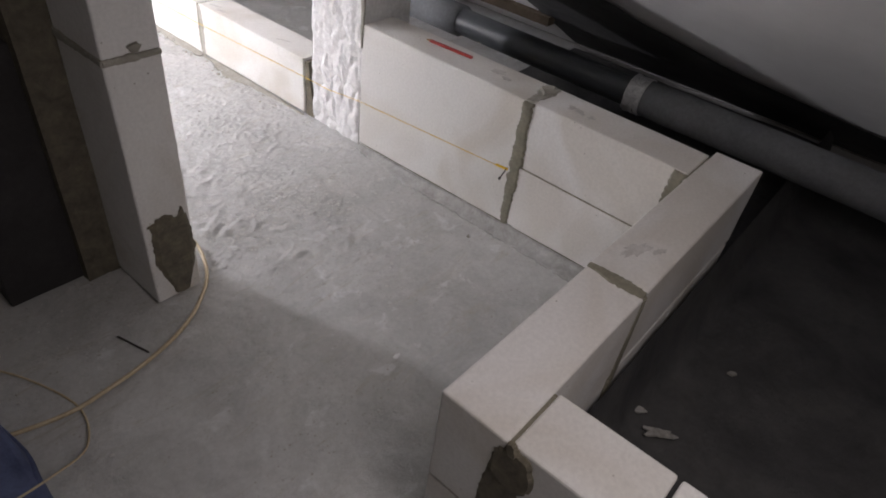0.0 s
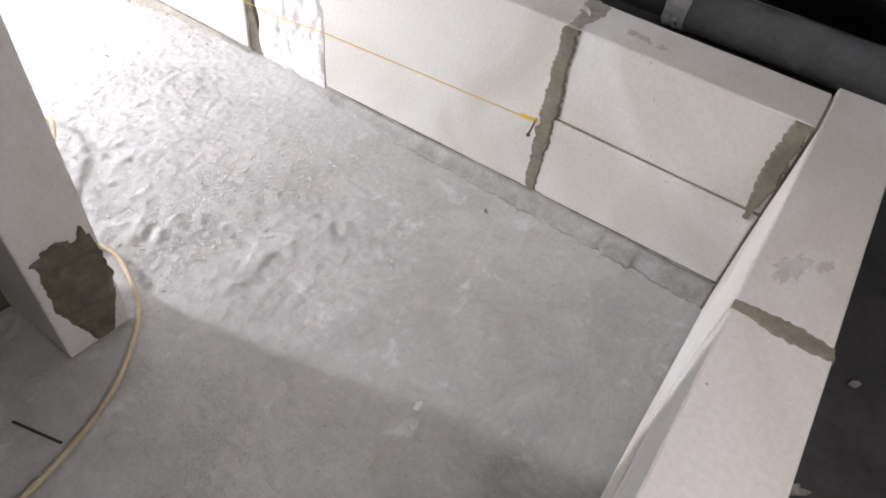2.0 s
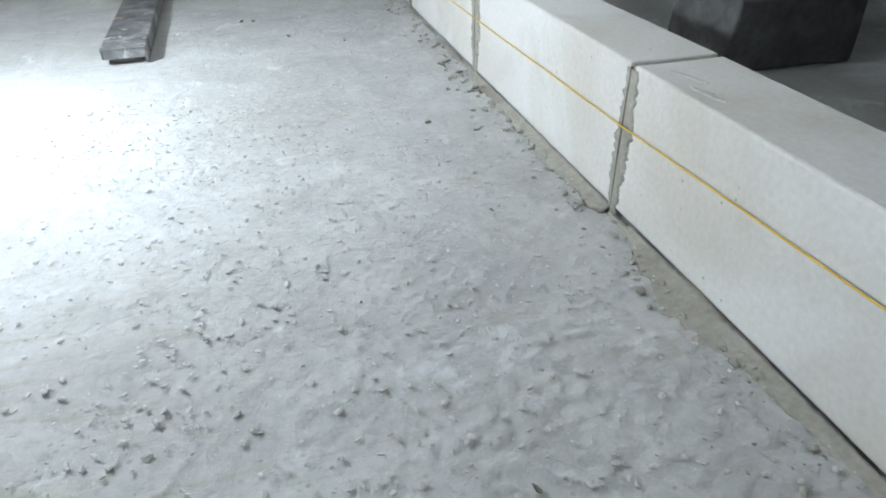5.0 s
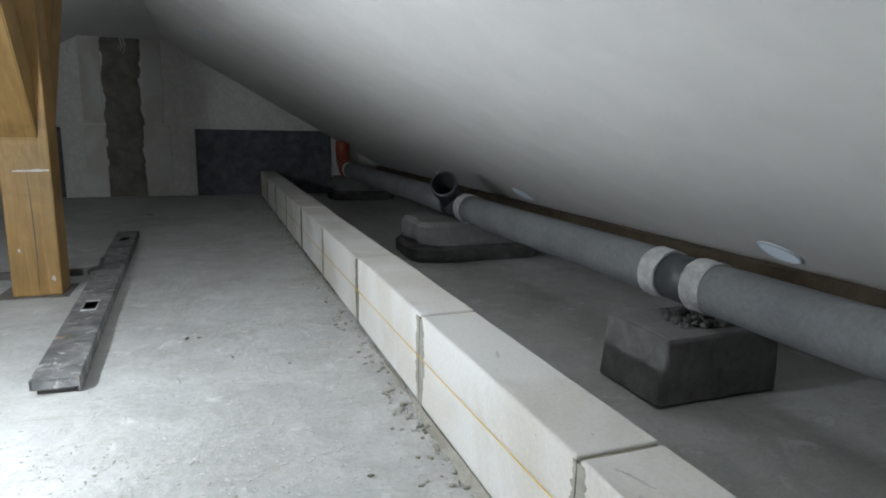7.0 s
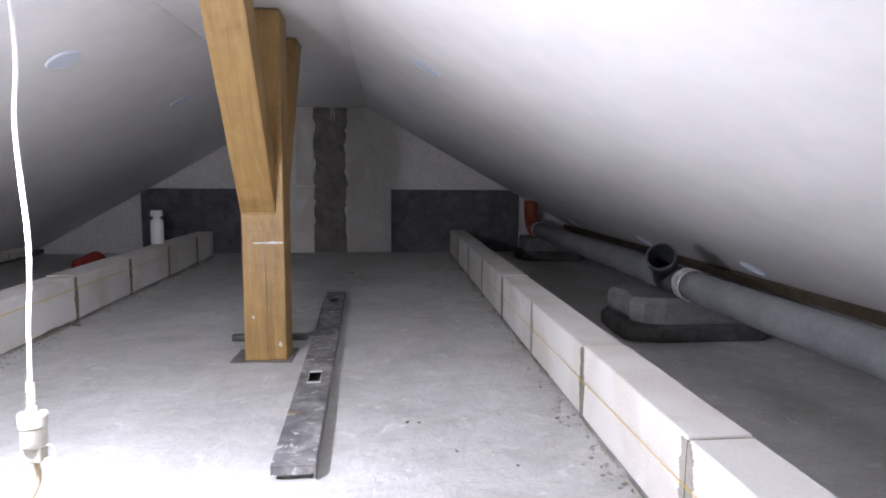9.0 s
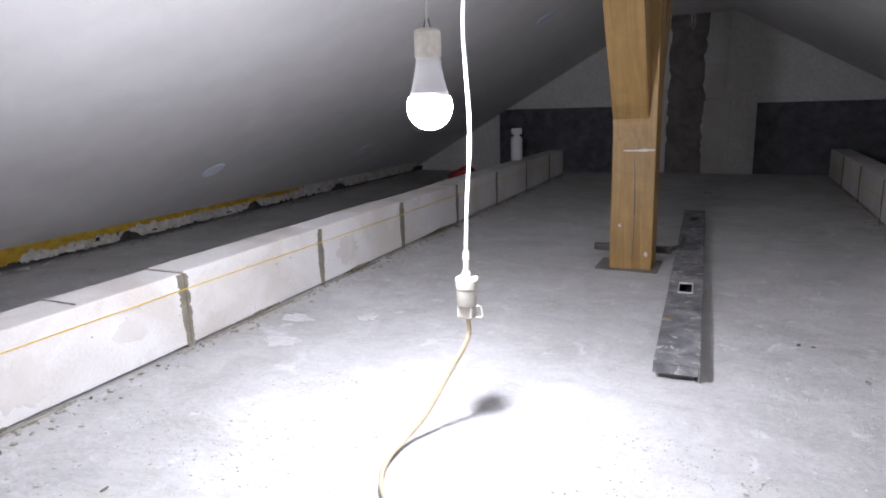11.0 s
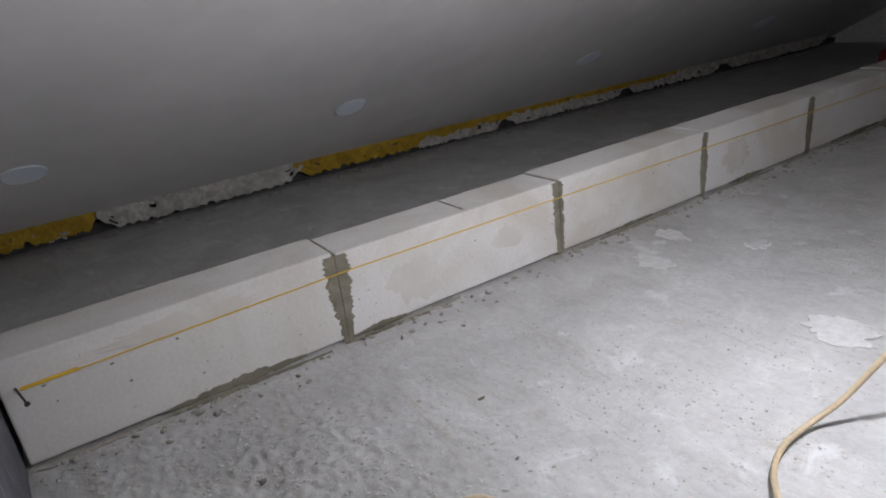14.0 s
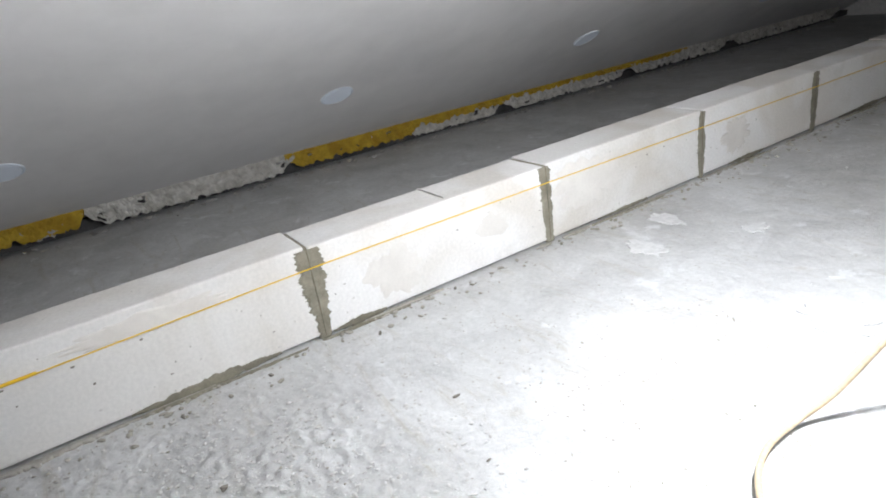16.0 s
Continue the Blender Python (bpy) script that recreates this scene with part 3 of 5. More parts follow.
WEST = bpy.data.objects["wall_west_low"]
for k, (ya, yb, w) in enumerate(((-0.30, -0.02, 0.03), (0.095, 0.22, 0.026), (0.86, 1.05, 0.012), (1.42, 1.6, 0.02), (2.05, 2.4, 0.02))):
    part("bed_wedge", smear(bmesh.new(), (-1.9, ya, 0.006), (-1.9, yb, 0.007), (0, 0, 1), (1, 0, 0), (0.004, w * 0.8, 0.006), 0.0015, 140 + k, 0.003, 0.7), MORTAR_WET, WEST)
    part("bed_crumb", smear(bmesh.new(), (-1.894, ya - 0.03, 0.0), (-1.886, yb + 0.05, 0.0), (1, 0, 0), (0, 0, 1), (0.003, 0.012, 0.003), 0.002, 150 + k, 0.003, 0.95), MORTAR_WET, WEST)


for k, (y, z, ru, rv) in enumerate(((0.515, 0.085, 0.042, 0.042), (0.255, 0.085, 0.065, 0.055), (0.835, 0.125, 0.115, 0.06), (-0.22, 0.165, 0.13, 0.018), (1.45, 0.09, 0.07, 0.05))):
    part("damp_patch", blotch(bmesh.new(), (-1.8995, y, z), (0, 1, 0), (0, 0, 1), (1, 0, 0), ru, rv, 0.0003 + 0.0004 * k, 350 + k, 70, 0.2), DAMP, WEST, "brownish damp patch")
rnd = random.Random(14)
for k in range(70):
    y, z = rnd.uniform(-0.5, 1.9), rnd.uniform(0.015, 0.19)
    part("air_hole", blotch(bmesh.new(), (-1.8995, y, z), (0, 1, 0), (0, 0, 1), (1, 0, 0), rnd.uniform(0.0012, 0.0035), rnd.uniform(0.001, 0.002), 0.0002, 500 + k, 8, 0.3), RUBOFF if k % 3 else CHIP, WEST)
EAST = bpy.data.objects["wall_east_low"]
for k, (x, y, dx, dy, w) in enumerate(((0.026, -0.035, 0.016, -0.05, 0.008), (0.018, -0.09, 0.008, -0.05, 0.013), (0.05, 0.33, 0.01, 0.03, 0.008), (0.03, -0.42, 0.02, -0.05, 0.012))):
    part("stain", smear(bmesh.new(), (x, y, 0.1995), (x + dx, y + dy, 0.1995), (1, 0, 0), (0, 0, 1), (w * 0.3, w, w * 0.3), 0.0012, 370 + k, 0.003, 0.8), RUBOFF, EAST, "rubbed grey mortar stain")
part("foot_mortar", wedge(-0.001, 0.66, 0.0, ((0.0, 0.006, 0.004), (0.2, 0.022, 0.006), (0.5, 0.016, 0.008), (0.8, 0.028, 0.008), (1.0, 0.014, 0.006)), 48), MORTAR, EAST, "crumbled mortar along the foot", smooth=True)
part("foot_mortar", wedge(-0.001, -0.05, -0.5, ((0.0, 0.006, 0.004), (0.35, 0.05, 0.009), (0.6, 0.02, 0.006), (1.0, 0.01, 0.004)), 49), MORTAR, EAST, "crumbled mortar along the foot", smooth=True)


def parapet():
    w = thing("wall_parapet", (-0.3, -1.7, 0), "two-course white aerated block parapet with grey mortar joints", "block wall", kind="structure")

    def blk(*s, label=""):
        part("block", rough_up(boxes(s, bevel=0.004), 0.001, 12, 2), BLOCK, w, label)

    blk(0.0, 0.125, -1.448, -0.868, 0.004, 0.4, label="tall white block slab")
    blk(0.0, 0.125, -1.872, -1.462, 0.004, 0.211)
    blk(0.002, 0.127, -1.872, -1.462, 0.2155, 0.4)
    blk(-0.425, 0.16, -1.985, -1.876, 0.203, 0.4)
    blk(-0.815, -0.435, -1.987, -1.877, 0.203, 0.4)
    blk(-0.15, 0.155, -1.985, -1.876, 0.004, 0.197)
    blk(-0.813, -0.16, -1.985, -1.876, 0.004, 0.197)
    blk(-0.812, -0.70, -2.168, -1.992, 0.203, 0.4)
    blk(-0.812, -0.70, -2.212, -2.174, 0.203, 0.399)
    blk(-0.812, -0.70, -2.80, -2.218, 0.203, 0.4)
    blk(-0.815, -0.70, -2.35, -1.992, 0.004, 0.197)
    blk(-0.815, -0.70, -2.95, -2.358, 0.004, 0.197)
    core = boxes((0.004, 0.12, -1.464, -1.446, 0.0, 0.396), (0.004, 0.12, -1.87, -1.464, 0.205, 0.22), (-0.436, -0.424, -1.983, -1.879, 0.2, 0.398), (-0.806, -0.704, -1.994, -1.985, 0.0, 0.396), (-0.75, 0.15, -1.981, -1.879, 0.196, 0.204), (-0.808, -0.704, -2.8, -1.99, 0.196, 0.204), (0.004, 0.12, -1.878, -1.87, 0.0, 0.396))
    part("joint_fill", core, MORTAR_WET, w)
    part("mortar_smear", smear(bmesh.new(), (0, -1.455, 0.0), (0, -1.455, 0.398), (0, 1, 0), (-1, 0, 0), (0.022, 0.036, 0.03), 0.004, 41), MORTAR_WET, w)
    part("mortar_smear", smear(bmesh.new(), (0, -1.455, 0.4), (0.12, -1.455, 0.4), (0, 1, 0), (0, 0, 1), (0.024, 0.036, 0.05), 0.003, 42), MORTAR, w)
    part("mortar_smear", smear(bmesh.new(), (-0.43, -1.878, 0.4), (-0.43, -1.985, 0.4), (1, 0, 0), (0, 0, 1), (0.012, 0.03, 0.02), 0.003, 43), MORTAR_WET, w)
    part("mortar_smear", smear(bmesh.new(), (-0.43, -1.986, 0.395), (-0.43, -1.986, 0.03), (1, 0, 0), (0, -1, 0), (0.016, 0.03, 0.012), 0.004, 44), MORTAR_WET, w)
    part("mortar_smear", smear(bmesh.new(), (0, -1.855, 0.2), (0, -1.855, 0.398), (0, 1, 0), (-1, 0, 0), (0.012, 0.035, 0.028), 0.004, 45), MORTAR_WET, w)
    part("mortar_smear", smear(bmesh.new(), (-0.814, -1.992, 0.345), (-0.814, -1.988, 0.203), (0, 1, 0), (-1, 0, 0), (0.05, 0.058, 0.05), 0.003, 46, 0.005, 0.12), STAIN_SHADE, w, "damp mortar smear")
    part("mortar_dab", blotch(bmesh.new(), (-0.813, -2.003, 0.352), (0, 1, 0), (0, 0, 1), (-1, 0, 0), 0.036, 0.044, 0.005, 48, 40, 0.1), STAIN_SHADE, w, "round damp mortar dab")
    part("corner_mortar", blotch(bmesh.new(), (-0.816, -1.996, 0.395), (0, 1, 0), (0, 0, 1), (-1, 0, 0), 0.008, 0.012, 0.0045, 52), STAIN_SHADE, w)
    part("bed_mortar", wedge(-0.001, -0.872, -1.874, ((0.0, 0.018, 0.012), (0.25, 0.034, 0.019), (0.6, 0.032, 0.03), (1.0, 0.034, 0.034)), 47), FILLET, w, "grey trowelled mortar fillet", smooth=True)
    part("shrink_gap", tube(bmesh.new(), [(-0.0005, -0.872 - 1.0 * q, 0.0155 + 0.0215 * q) for q in (0, 0.1, 0.2, 0.33, 0.45, 0.55, 0.66, 0.8, 0.9, 1)], [0.0008, 0.002, 0.0013, 0.0022, 0.001, 0.0018, 0.0012, 0.002, 0.001, 0.0016], 6), STAIN_SHADE, w)
    for k, (x, y, ru, rv) in enumerate(((-0.325, -1.918, 0.032, 0.013), (-0.30, -1.95, 0.014, 0.006))):
        part("stain", blotch(bmesh.new(), (x, y, 0.4), (0.95, -0.3, 0), (0.3, 0.95, 0), (0, 0, 1), ru, rv, 0.0006 + 0.0003 * k, 300 + k, 60, 0.35), RUBOFF, w, "rubbed grey mortar stain")
    for k, (x, y, ru, rv) in enumerate(((0.06, -1.555, 0.016, 0.02), (0.075, -1.30, 0.012, 0.018), (0.06, -1.345, 0.008, 0.014), (0.05, -1.60, 0.012, 0.01))):
        part("stain", blotch(bmesh.new(), (x, y, 0.4), (1, 0, 0), (0, 1, 0), (0, 0, 1), ru, rv, 0.0012, 310 + k, 30, 0.45), RUBOFF, w, "rubbed grey mortar stain")
    bm = blotch(bmesh.new(), (0.088, -1.452, 0.4), (1, 0, 0), (0, 1, 0), (0, 0, 1), 0.03, 0.02, 0.007, 320, 30, 0.3)
    part("mortar_lump", rough_up(bm, 0.003, 60), MORTAR, w, "squeezed-out mortar lump on the joint")


parapet()


def hacked_pier():
    bm = bmesh.new()
    ny, nz = 48, 130
    ya, yb, top = -0.866, -0.632, 0.95
    grid = []
    for j in range(nz + 1):
        row = []
        for i in range(ny + 1):
            y, z = ya + (yb - ya) * i / ny, top * j / nz
            p = Vector((y * 26, z * 19, 0.4 * z))
            near = noise.voronoi(Vector((y * 26 + 0.4 * noise.noise(p), z * 18 + 0.5 * noise.noise(p * 1.4), 0.0)))[0]
            chip = 0.011 * near[0] - 0.004 * (near[1] - near[0]) + 0.0025 * noise.noise(Vector((y * 60, z * 30, 1))) + 0.0015 * noise.noise(p * 5) + 0.006
            edge = 0.006 * max(0, 1 - min(i, ny - i) / 3)
            row.append(bm.verts.new((chip - 0.006 + edge, y + 0.005 * noise.noise(Vector((z * 14, i > ny / 2, 2))), z)))
        grid.append(row)
    for r0, r1 in zip(grid, grid[1:]):
        for i in range(ny):
            bm.faces.new((r0[i], r0[i + 1], r1[i + 1], r1[i]))
    for i in (0, ny):
        back = [bm.verts.new((0.2, row[i].co.y, row[i].co.z)) for row in grid]
        for k in range(nz):
            bm.faces.new((grid[k][i], grid[k + 1][i], back[k + 1], back[k]))
    trim_top(bm)
    solo("wall_pier_east", bm, HACKED, "hacked rough white plaster pier up to the slope", "wall", kind="structure", smooth=False)
    bm = boxes((0.006, 0.12, -0.64, -0.598, 0.0, 0.19))
    for v in bm.verts:
        if v.co.z > 0.1 and v.co.y < -0.62:
            v.co.y += 0.026
    solo("wall_gap_mortar", rough_up(bm, 0.005, 30, 4), STAIN_SHADE, "dark mortar filling a gap beside the rough pier", "wall", kind="structure")
    bm = smear(bmesh.new(), (-0.001, -0.868, 0.33), (-0.001, -0.868, 0.60), (0, 1, 0), (-1, 0, 0), (0.006, 0.016, 0.022), 0.003, 81)
    tube(bm, [(0.0, -0.867, 0.002), (0.0, -0.8665, 0.08), (0.001, -0.867, 0.17)], [0.0022, 0.0014, 0.0008], 6)
    solo("wall_pier_mortar", bm, MORTAR, "grey mortar down the edge of the rough pier", "wall", kind="structure")


hacked_pier()


def partition_y(x):
    """Face of the partition, which stands a little askew to the block rows."""
    return -0.543 + 0.05 * (x + 1.6)


def partition():
    top = slope_z(-0.72)
    p = thing("wall_pier_west", (-0.78, -1.0, 0), "slender pier of upright white aerated blocks", "wall", kind="structure")
    for a, b in ((0.004, 0.568), (0.578, 1.204)):
        part("block", rough_up(boxes((-0.832, -0.725, -1.10, -0.905, a, b), bevel=0.004), 0.0015, 10, 3), BLOCK, p)
    part("joint_fill", boxes((-0.828, -0.729, -1.096, -0.91, 0.56, 0.585)), MORTAR_WET, p)
    part("mortar_smear", smear(bmesh.new(), (-0.832, -1.10, 0.573), (-0.725, -1.10, 0.573), (0, 0, 1), (0, -1, 0), (0.012, 0.016, 0.01), 0.004, 61), MORTAR, p)
    part("mortar_smear", smear(bmesh.new(), (-0.832, -1.10, 0.573), (-0.832, -0.905, 0.573), (0, 0, 1), (-1, 0, 0), (0.012, 0.014, 0.018), 0.004, 62), MORTAR, p)
    part("mortar_smear", smear(bmesh.new(), (-0.77, -1.10, 0.012), (-0.772, -1.10, 0.215), (1, 0, 0), (0, -1, 0), (0.035, 0.095, 0.084), 0.006, 63, 0.006, 0.14), STAIN_SHADE, p, "large damp mortar smear")
    part("mortar_dab", blotch(bmesh.new(), (-0.788, -1.10, 0.214), (1, 0, 0), (0, 0, 1), (0, -1, 0), 0.026, 0.016, 0.005, 65), STAIN_SHADE, p, "damp upper edge of the mortar smear")
    part("mortar_dab", blotch(bmesh.new(), (-0.745, -1.10, 0.208), (1, 0, 0), (0, 0, 1), (0, -1, 0), 0.009, 0.024, 0.004, 66), STAIN_SHADE, p, "damp upper edge of the mortar smear")
    part("mortar_dab", blotch(bmesh.new(), (-0.775, -1.10, 0.59), (1, 0, 0), (0, 0, 1), (0, -1, 0), 0.013, 0.008, 0.007, 64), MORTAR, p)
    m = boxes((-1.272, -0.834, -0.76, -0.531, 0, 1.25))
    solo("wall_masonry", trim_top(rough_up(m, 0.004, 14, 10)), MASONRY, "rough brown old masonry with broken plaster edge", "wall", kind="structure")
    # brown return takes the dark stain colour to stand for its unlit side
    solo("wall_return", rough_up(boxes((-0.905, -0.824, -0.93, -0.758, 0, 1.21)), 0.004, 16, 8), STAIN_SHADE, "mortar-covered wall return beside the block pier, coloured dark as unlit", "wall", kind="structure")
    skewed = boxes((-3.1, -1.274, -0.76, -0.586, 0, 1.25))
    for v in skewed.verts:
        if v.co.y > -0.7:
            v.co.y = partition_y(v.co.x)
    solo("wall_partition", trim_top(skewed), PLASTER, "white plastered partition wall", "wall", kind="structure")
    s = smear(bmesh.new(), (-1.279, -0.528, 0.0), (-1.279, -0.528, 1.05), (1, 0, 0), (0, 1, 0), (0.01, 0.016, 0.012), 0.0015, 67, 0.006, 0.9)
    solo("trim", s, PLASTER, "crumbling plaster edge over brown masonry", "plaster", kind="structure")

    for k, (a, c, w) in enumerate((((-1.655, 0.68), (-1.697, 0.55), 0.011), ((-1.695, 0.552), (-1.63, 0.459), 0.011), ((-1.632, 0.46), (-1.325, 0.405), 0.05), ((-1.456, 0.567), (-1.444, 0.553), 0.014), ((-1.36, 0.402), (-1.32, 0.405), 0.011))):
        s = smear(bmesh.new(), (a[0], partition_y(a[0]) + 0.0005, a[1]), (c[0], partition_y(c[0]) + 0.0005, c[1]), (0.5, 0, 0.86), (0, 1, 0), (w * 0.3, w, w * 0.3), 0.0003, 160 + k, 0.01, 0.45)
        solo("trim", s, DIRTY, "dried dirty water run on white plaster", "stain", kind="structure")


partition()


# ---- things in the loft ----
def loose_board(name, s, label):
    solo(name, rough_up(boxes(s, bevel=0.004), 0.0012, 16, 4), DARKBOARD, label, "board")


def leaning_board():
    """A cut board that leans on the partition, its foot standing out and turned a little."""
    front_y = lambda x, z: partition_y(x) + 0.036 + 0.003 * (1 - z / 0.53)
    outline = [(-1.492, 0.002), (-1.602, 0.442), (-2.445, 0.524), (-2.38, 0.002)]
    bm = bmesh.new()
    n = len(outline)
    rings = [[bm.verts.new((x, front_y(x, z) - back, z)) for x, z in outline] for back in (0.035, 0.0)]
    for k in range(n):
        bm.faces.new((rings[0][k], rings[0][(k + 1) % n], rings[1][(k + 1) % n], rings[1][k]))
    bm.faces.new(rings[0])
    bm.faces.new(rings[1][::-1])
    bmesh.ops.recalc_face_normals(bm, faces=bm.faces)
    bmesh.ops.bevel(bm, geom=list(bm.edges), offset=0.0025, segments=2, affect="EDGES")
    b = thing("insulation_board", (-1.95, -0.54, 0), "slate-grey cut board with mortar-stained edge leaning on white partition", "board")
    part("board", rough_up(bm, 0.0016, 30), SLAB, b)
    edge = lambda z: -1.492 - 0.11 * z / 0.442
    for k, (za, zb, w, dy, mat) in enumerate(((0.40, 0.335, 0.014, -0.018, CUT), (0.36, 0.24, 0.015, -0.022, MUD), (0.26, 0.16, 0.02, -0.018, CUT), (0.20, 0.08, 0.011, -0.024, MUD), (0.14, 0.03, 0.012, -0.014, CUT))):
        pa, pb = ((edge(z), front_y(edge(z), z) + dy, z) for z in (za, zb))
        part("mortar_stain", smear(bmesh.new(), pa, pb, (0, 1, 0), (0.965, 0, 0.26), (w * 0.5, w, w * 0.6), 0.0022, 30 + k, 0.004, 0.7), mat, b, "dried mortar on the cut edge")
    rnd = random.Random(77)
    for k in range(26):
        z = rnd.uniform(0.03, 0.46)
        x = rnd.uniform(-2.3, edge(min(z, 0.40)) - 0.05 - (0.25 if z > 0.4 else 0))
        dx, dz = rnd.uniform(-0.02, 0.03), rnd.uniform(0.02, 0.07)
        pts = [(x + dx * q, front_y(x + dx * q, z - dz * q) - 0.0002, z - dz * q) for q in (0, 0.5, 1)]
        part("scratch", tube(bmesh.new(), pts, [0.0003, rnd.uniform(0.0006, 0.0012), 0.0003], 5), SCUFF, b)


leaning_board()
loose_board("dark_board", (-1.06, -0.90, -0.905, -0.765, 0.002, 0.56), "dark grey board piece standing beside the block pier")


def timber(bm, a, b, wx, wy, bevel=0.006):
    """A squared timber from a to b, wx wide across x and wy deep."""
    a, b = Vector(a), Vector(b)
    w = (b - a).normalized()
    u = Vector((1, 0, 0))
    v = w.cross(u).normalized()
    out = bmesh.ops.create_cube(bm, size=1)["verts"]
    for p in out:
        p.co = (a + b) / 2 + u * p.co.x * wx + v * p.co.y * wy + w * p.co.z * (b - a).length
    bmesh.ops.bevel(bm, geom=list({e for p in out for e in p.link_edges}), offset=bevel, segments=2, affect="EDGES")
    return bm


def knee_brace(side):
    """A brace that leaves the post at its foot cut and leans away from it towards -y (side -1) or +y."""
    bm = bmesh.new()
    outline = [(0.0715, 0.452), (0.0725, 0.52), (0.545, FLAT), (0.39, FLAT), (0.05, 0.71), (0.05, 0.452)]
    xa, xb = (-1.022, -0.905) if side < 0 else (-1.0, -0.885)
    rings = [[bm.verts.new((x, 1.853 + side * y, z)) for y, z in outline] for x in (xa, xb)]
    n = len(outline)
    for k in range(n):
        bm.faces.new((rings[0][k], rings[0][(k + 1) % n], rings[1][(k + 1) % n], rings[1][k]))
    bm.faces.new(rings[0])
    bm.faces.new(rings[1][::-1])
    bmesh.ops.recalc_face_normals(bm, faces=bm.faces)
    bmesh.ops.bevel(bm, geom=list(bm.edges), offset=0.004, segments=2, affect="EDGES")
    return bm


def wooden_post():
    p = thing("wooden_post", (-0.95, 1.853, 0), "golden pine roof post with knee braces on a concrete floor", "post")
    post = part("post", rough_up(boxes((-1.022, -0.878, 1.783, 1.923, 0.004, FLAT), bevel=0.005), 0.002, 6, 6), WOOD, p)
    bm = tube(bmesh.new(), [(-0.945 + 0.004 * math.sin(9 * z), 1.7825, z) for z in (0.02, 0.09, 0.16, 0.23, 0.3, 0.37, 0.44)], [0.0006, 0.001, 0.0014, 0.0016, 0.0014, 0.001, 0.0006], 6)
    part("drying_crack", bm, RUBBER, post, "dark drying crack in the timber")
    part("plaster_splash", smear(bmesh.new(), (-0.985, 1.7825, 0.418), (-0.882, 1.7825, 0.421), (0, 0, 1), (0, -1, 0), (0.004, 0.009, 0.005), 0.0012, 340, 0.003, 0.9), RUBOFF, post, "pale plaster splash")
    for k, (x, z, r) in enumerate(((-0.99, 0.16, 0.004), (-0.9, 0.06, 0.006))):
        part("plaster_splash", blotch(bmesh.new(), (x, 1.7825, z), (1, 0, 0), (0, 0, 1), (0, -1, 0), r, r * 1.5, 0.0012, 345 + k, 20, 0.4), RUBOFF, post, "pale plaster splash")
    part("brace", knee_brace(-1), WOOD_FRONT, p, "leaning pine knee brace")
    part("brace", knee_brace(1), WOOD_BACK, p, "leaning pine knee brace")
    part("felt_pad", rough_up(boxes((-1.07, -0.858, 1.768, 1.94, 0.0, 0.003)), 0.003, 12, 6), BARE, p, "brown felt pad under the post")
    part("bracket", boxes((-1.115, -0.83, 1.985, 2.01, 0.02, 0.045), bevel=0.003), STEEL, p)
    part("bolt", tube(bmesh.new(), [(-0.862, 2.0, 0.03), (-0.80, 2.04, 0.04), (-0.79, 2.06, 0.07)], 0.008, 8), STEEL, p)


wooden_post()


def long_level():
    a, b = Vector((-0.729, 0.895, 0)), Vector((-0.795, 2.92, 0))
    w = (b - a).normalized()
    u = Vector((w.y, -w.x, 0))
    n = (b - a).length
    lv = thing("spirit_level", tuple((a + b) / 2), "long battered aluminium level lying on the concrete floor", "level")

    def strip(u0, u1, s0, s1, z0, z1, bevel=0.002):
        bm = boxes((u0, u1, s0, s1, z0, z1), bevel=bevel)
        for v in bm.verts:
            c = v.co.copy()
            v.co = a + u * c.x + w * c.y + Vector((0, 0, c.z))
        return bm

    h = 0.036
    bm = strip(-0.047, 0.047, 0, 0.545, h - 0.003, h)
    for s in (strip(-0.047, -0.018, 0.545, 0.645, h - 0.003, h), strip(0.018, 0.047, 0.545, 0.645, h - 0.003, h), strip(-0.047, 0.047, 0.645, n - 0.28, h - 0.003, h), strip(-0.047, -0.016, n - 0.28, n - 0.2, h - 0.003, h), strip(0.016, 0.047, n - 0.28, n - 0.2, h - 0.003, h), strip(-0.047, 0.047, n - 0.2, n, h - 0.003, h)):
        me = bpy.data.meshes.new("tmp")
        s.to_mesh(me)
        bm.from_mesh(me)
        s.free()
        bpy.data.meshes.remove(me)
    face = part("top_face", bm, LEVEL, lv)
    part("side_rail", strip(-0.048, -0.044, 0.001, n, 0.012, h), LEVEL, lv)
    part("side_rail", strip(0.044, 0.048, 0, n, 0.0, h), LEVEL, lv)
    part("bottom_face", strip(-0.036, 0.036, 0.012, n - 0.002, 0.001, 0.014, 0), STEEL, lv)
    part("end_cap", strip(-0.043, 0.043, 0.003, 0.006, 0.012, h - 0.002, 0.0), LEVEL, lv)
    part("grip_frame", strip(-0.021, -0.017, 0.54, 0.65, h - 0.002, h + 0.004), GRIP, face)
    part("grip_frame", strip(0.017, 0.021, 0.54, 0.65, h - 0.002, h + 0.004), GRIP, face)
    part("grip_frame", strip(-0.021, 0.021, 0.538, 0.545, h - 0.002, h + 0.004), GRIP, face)
    part("grip_frame", strip(-0.021, 0.021, 0.645, 0.652, h - 0.002, h + 0.004), GRIP, face)


long_level()

PX, PZ, PR = 0.64, 0.241, 0.058


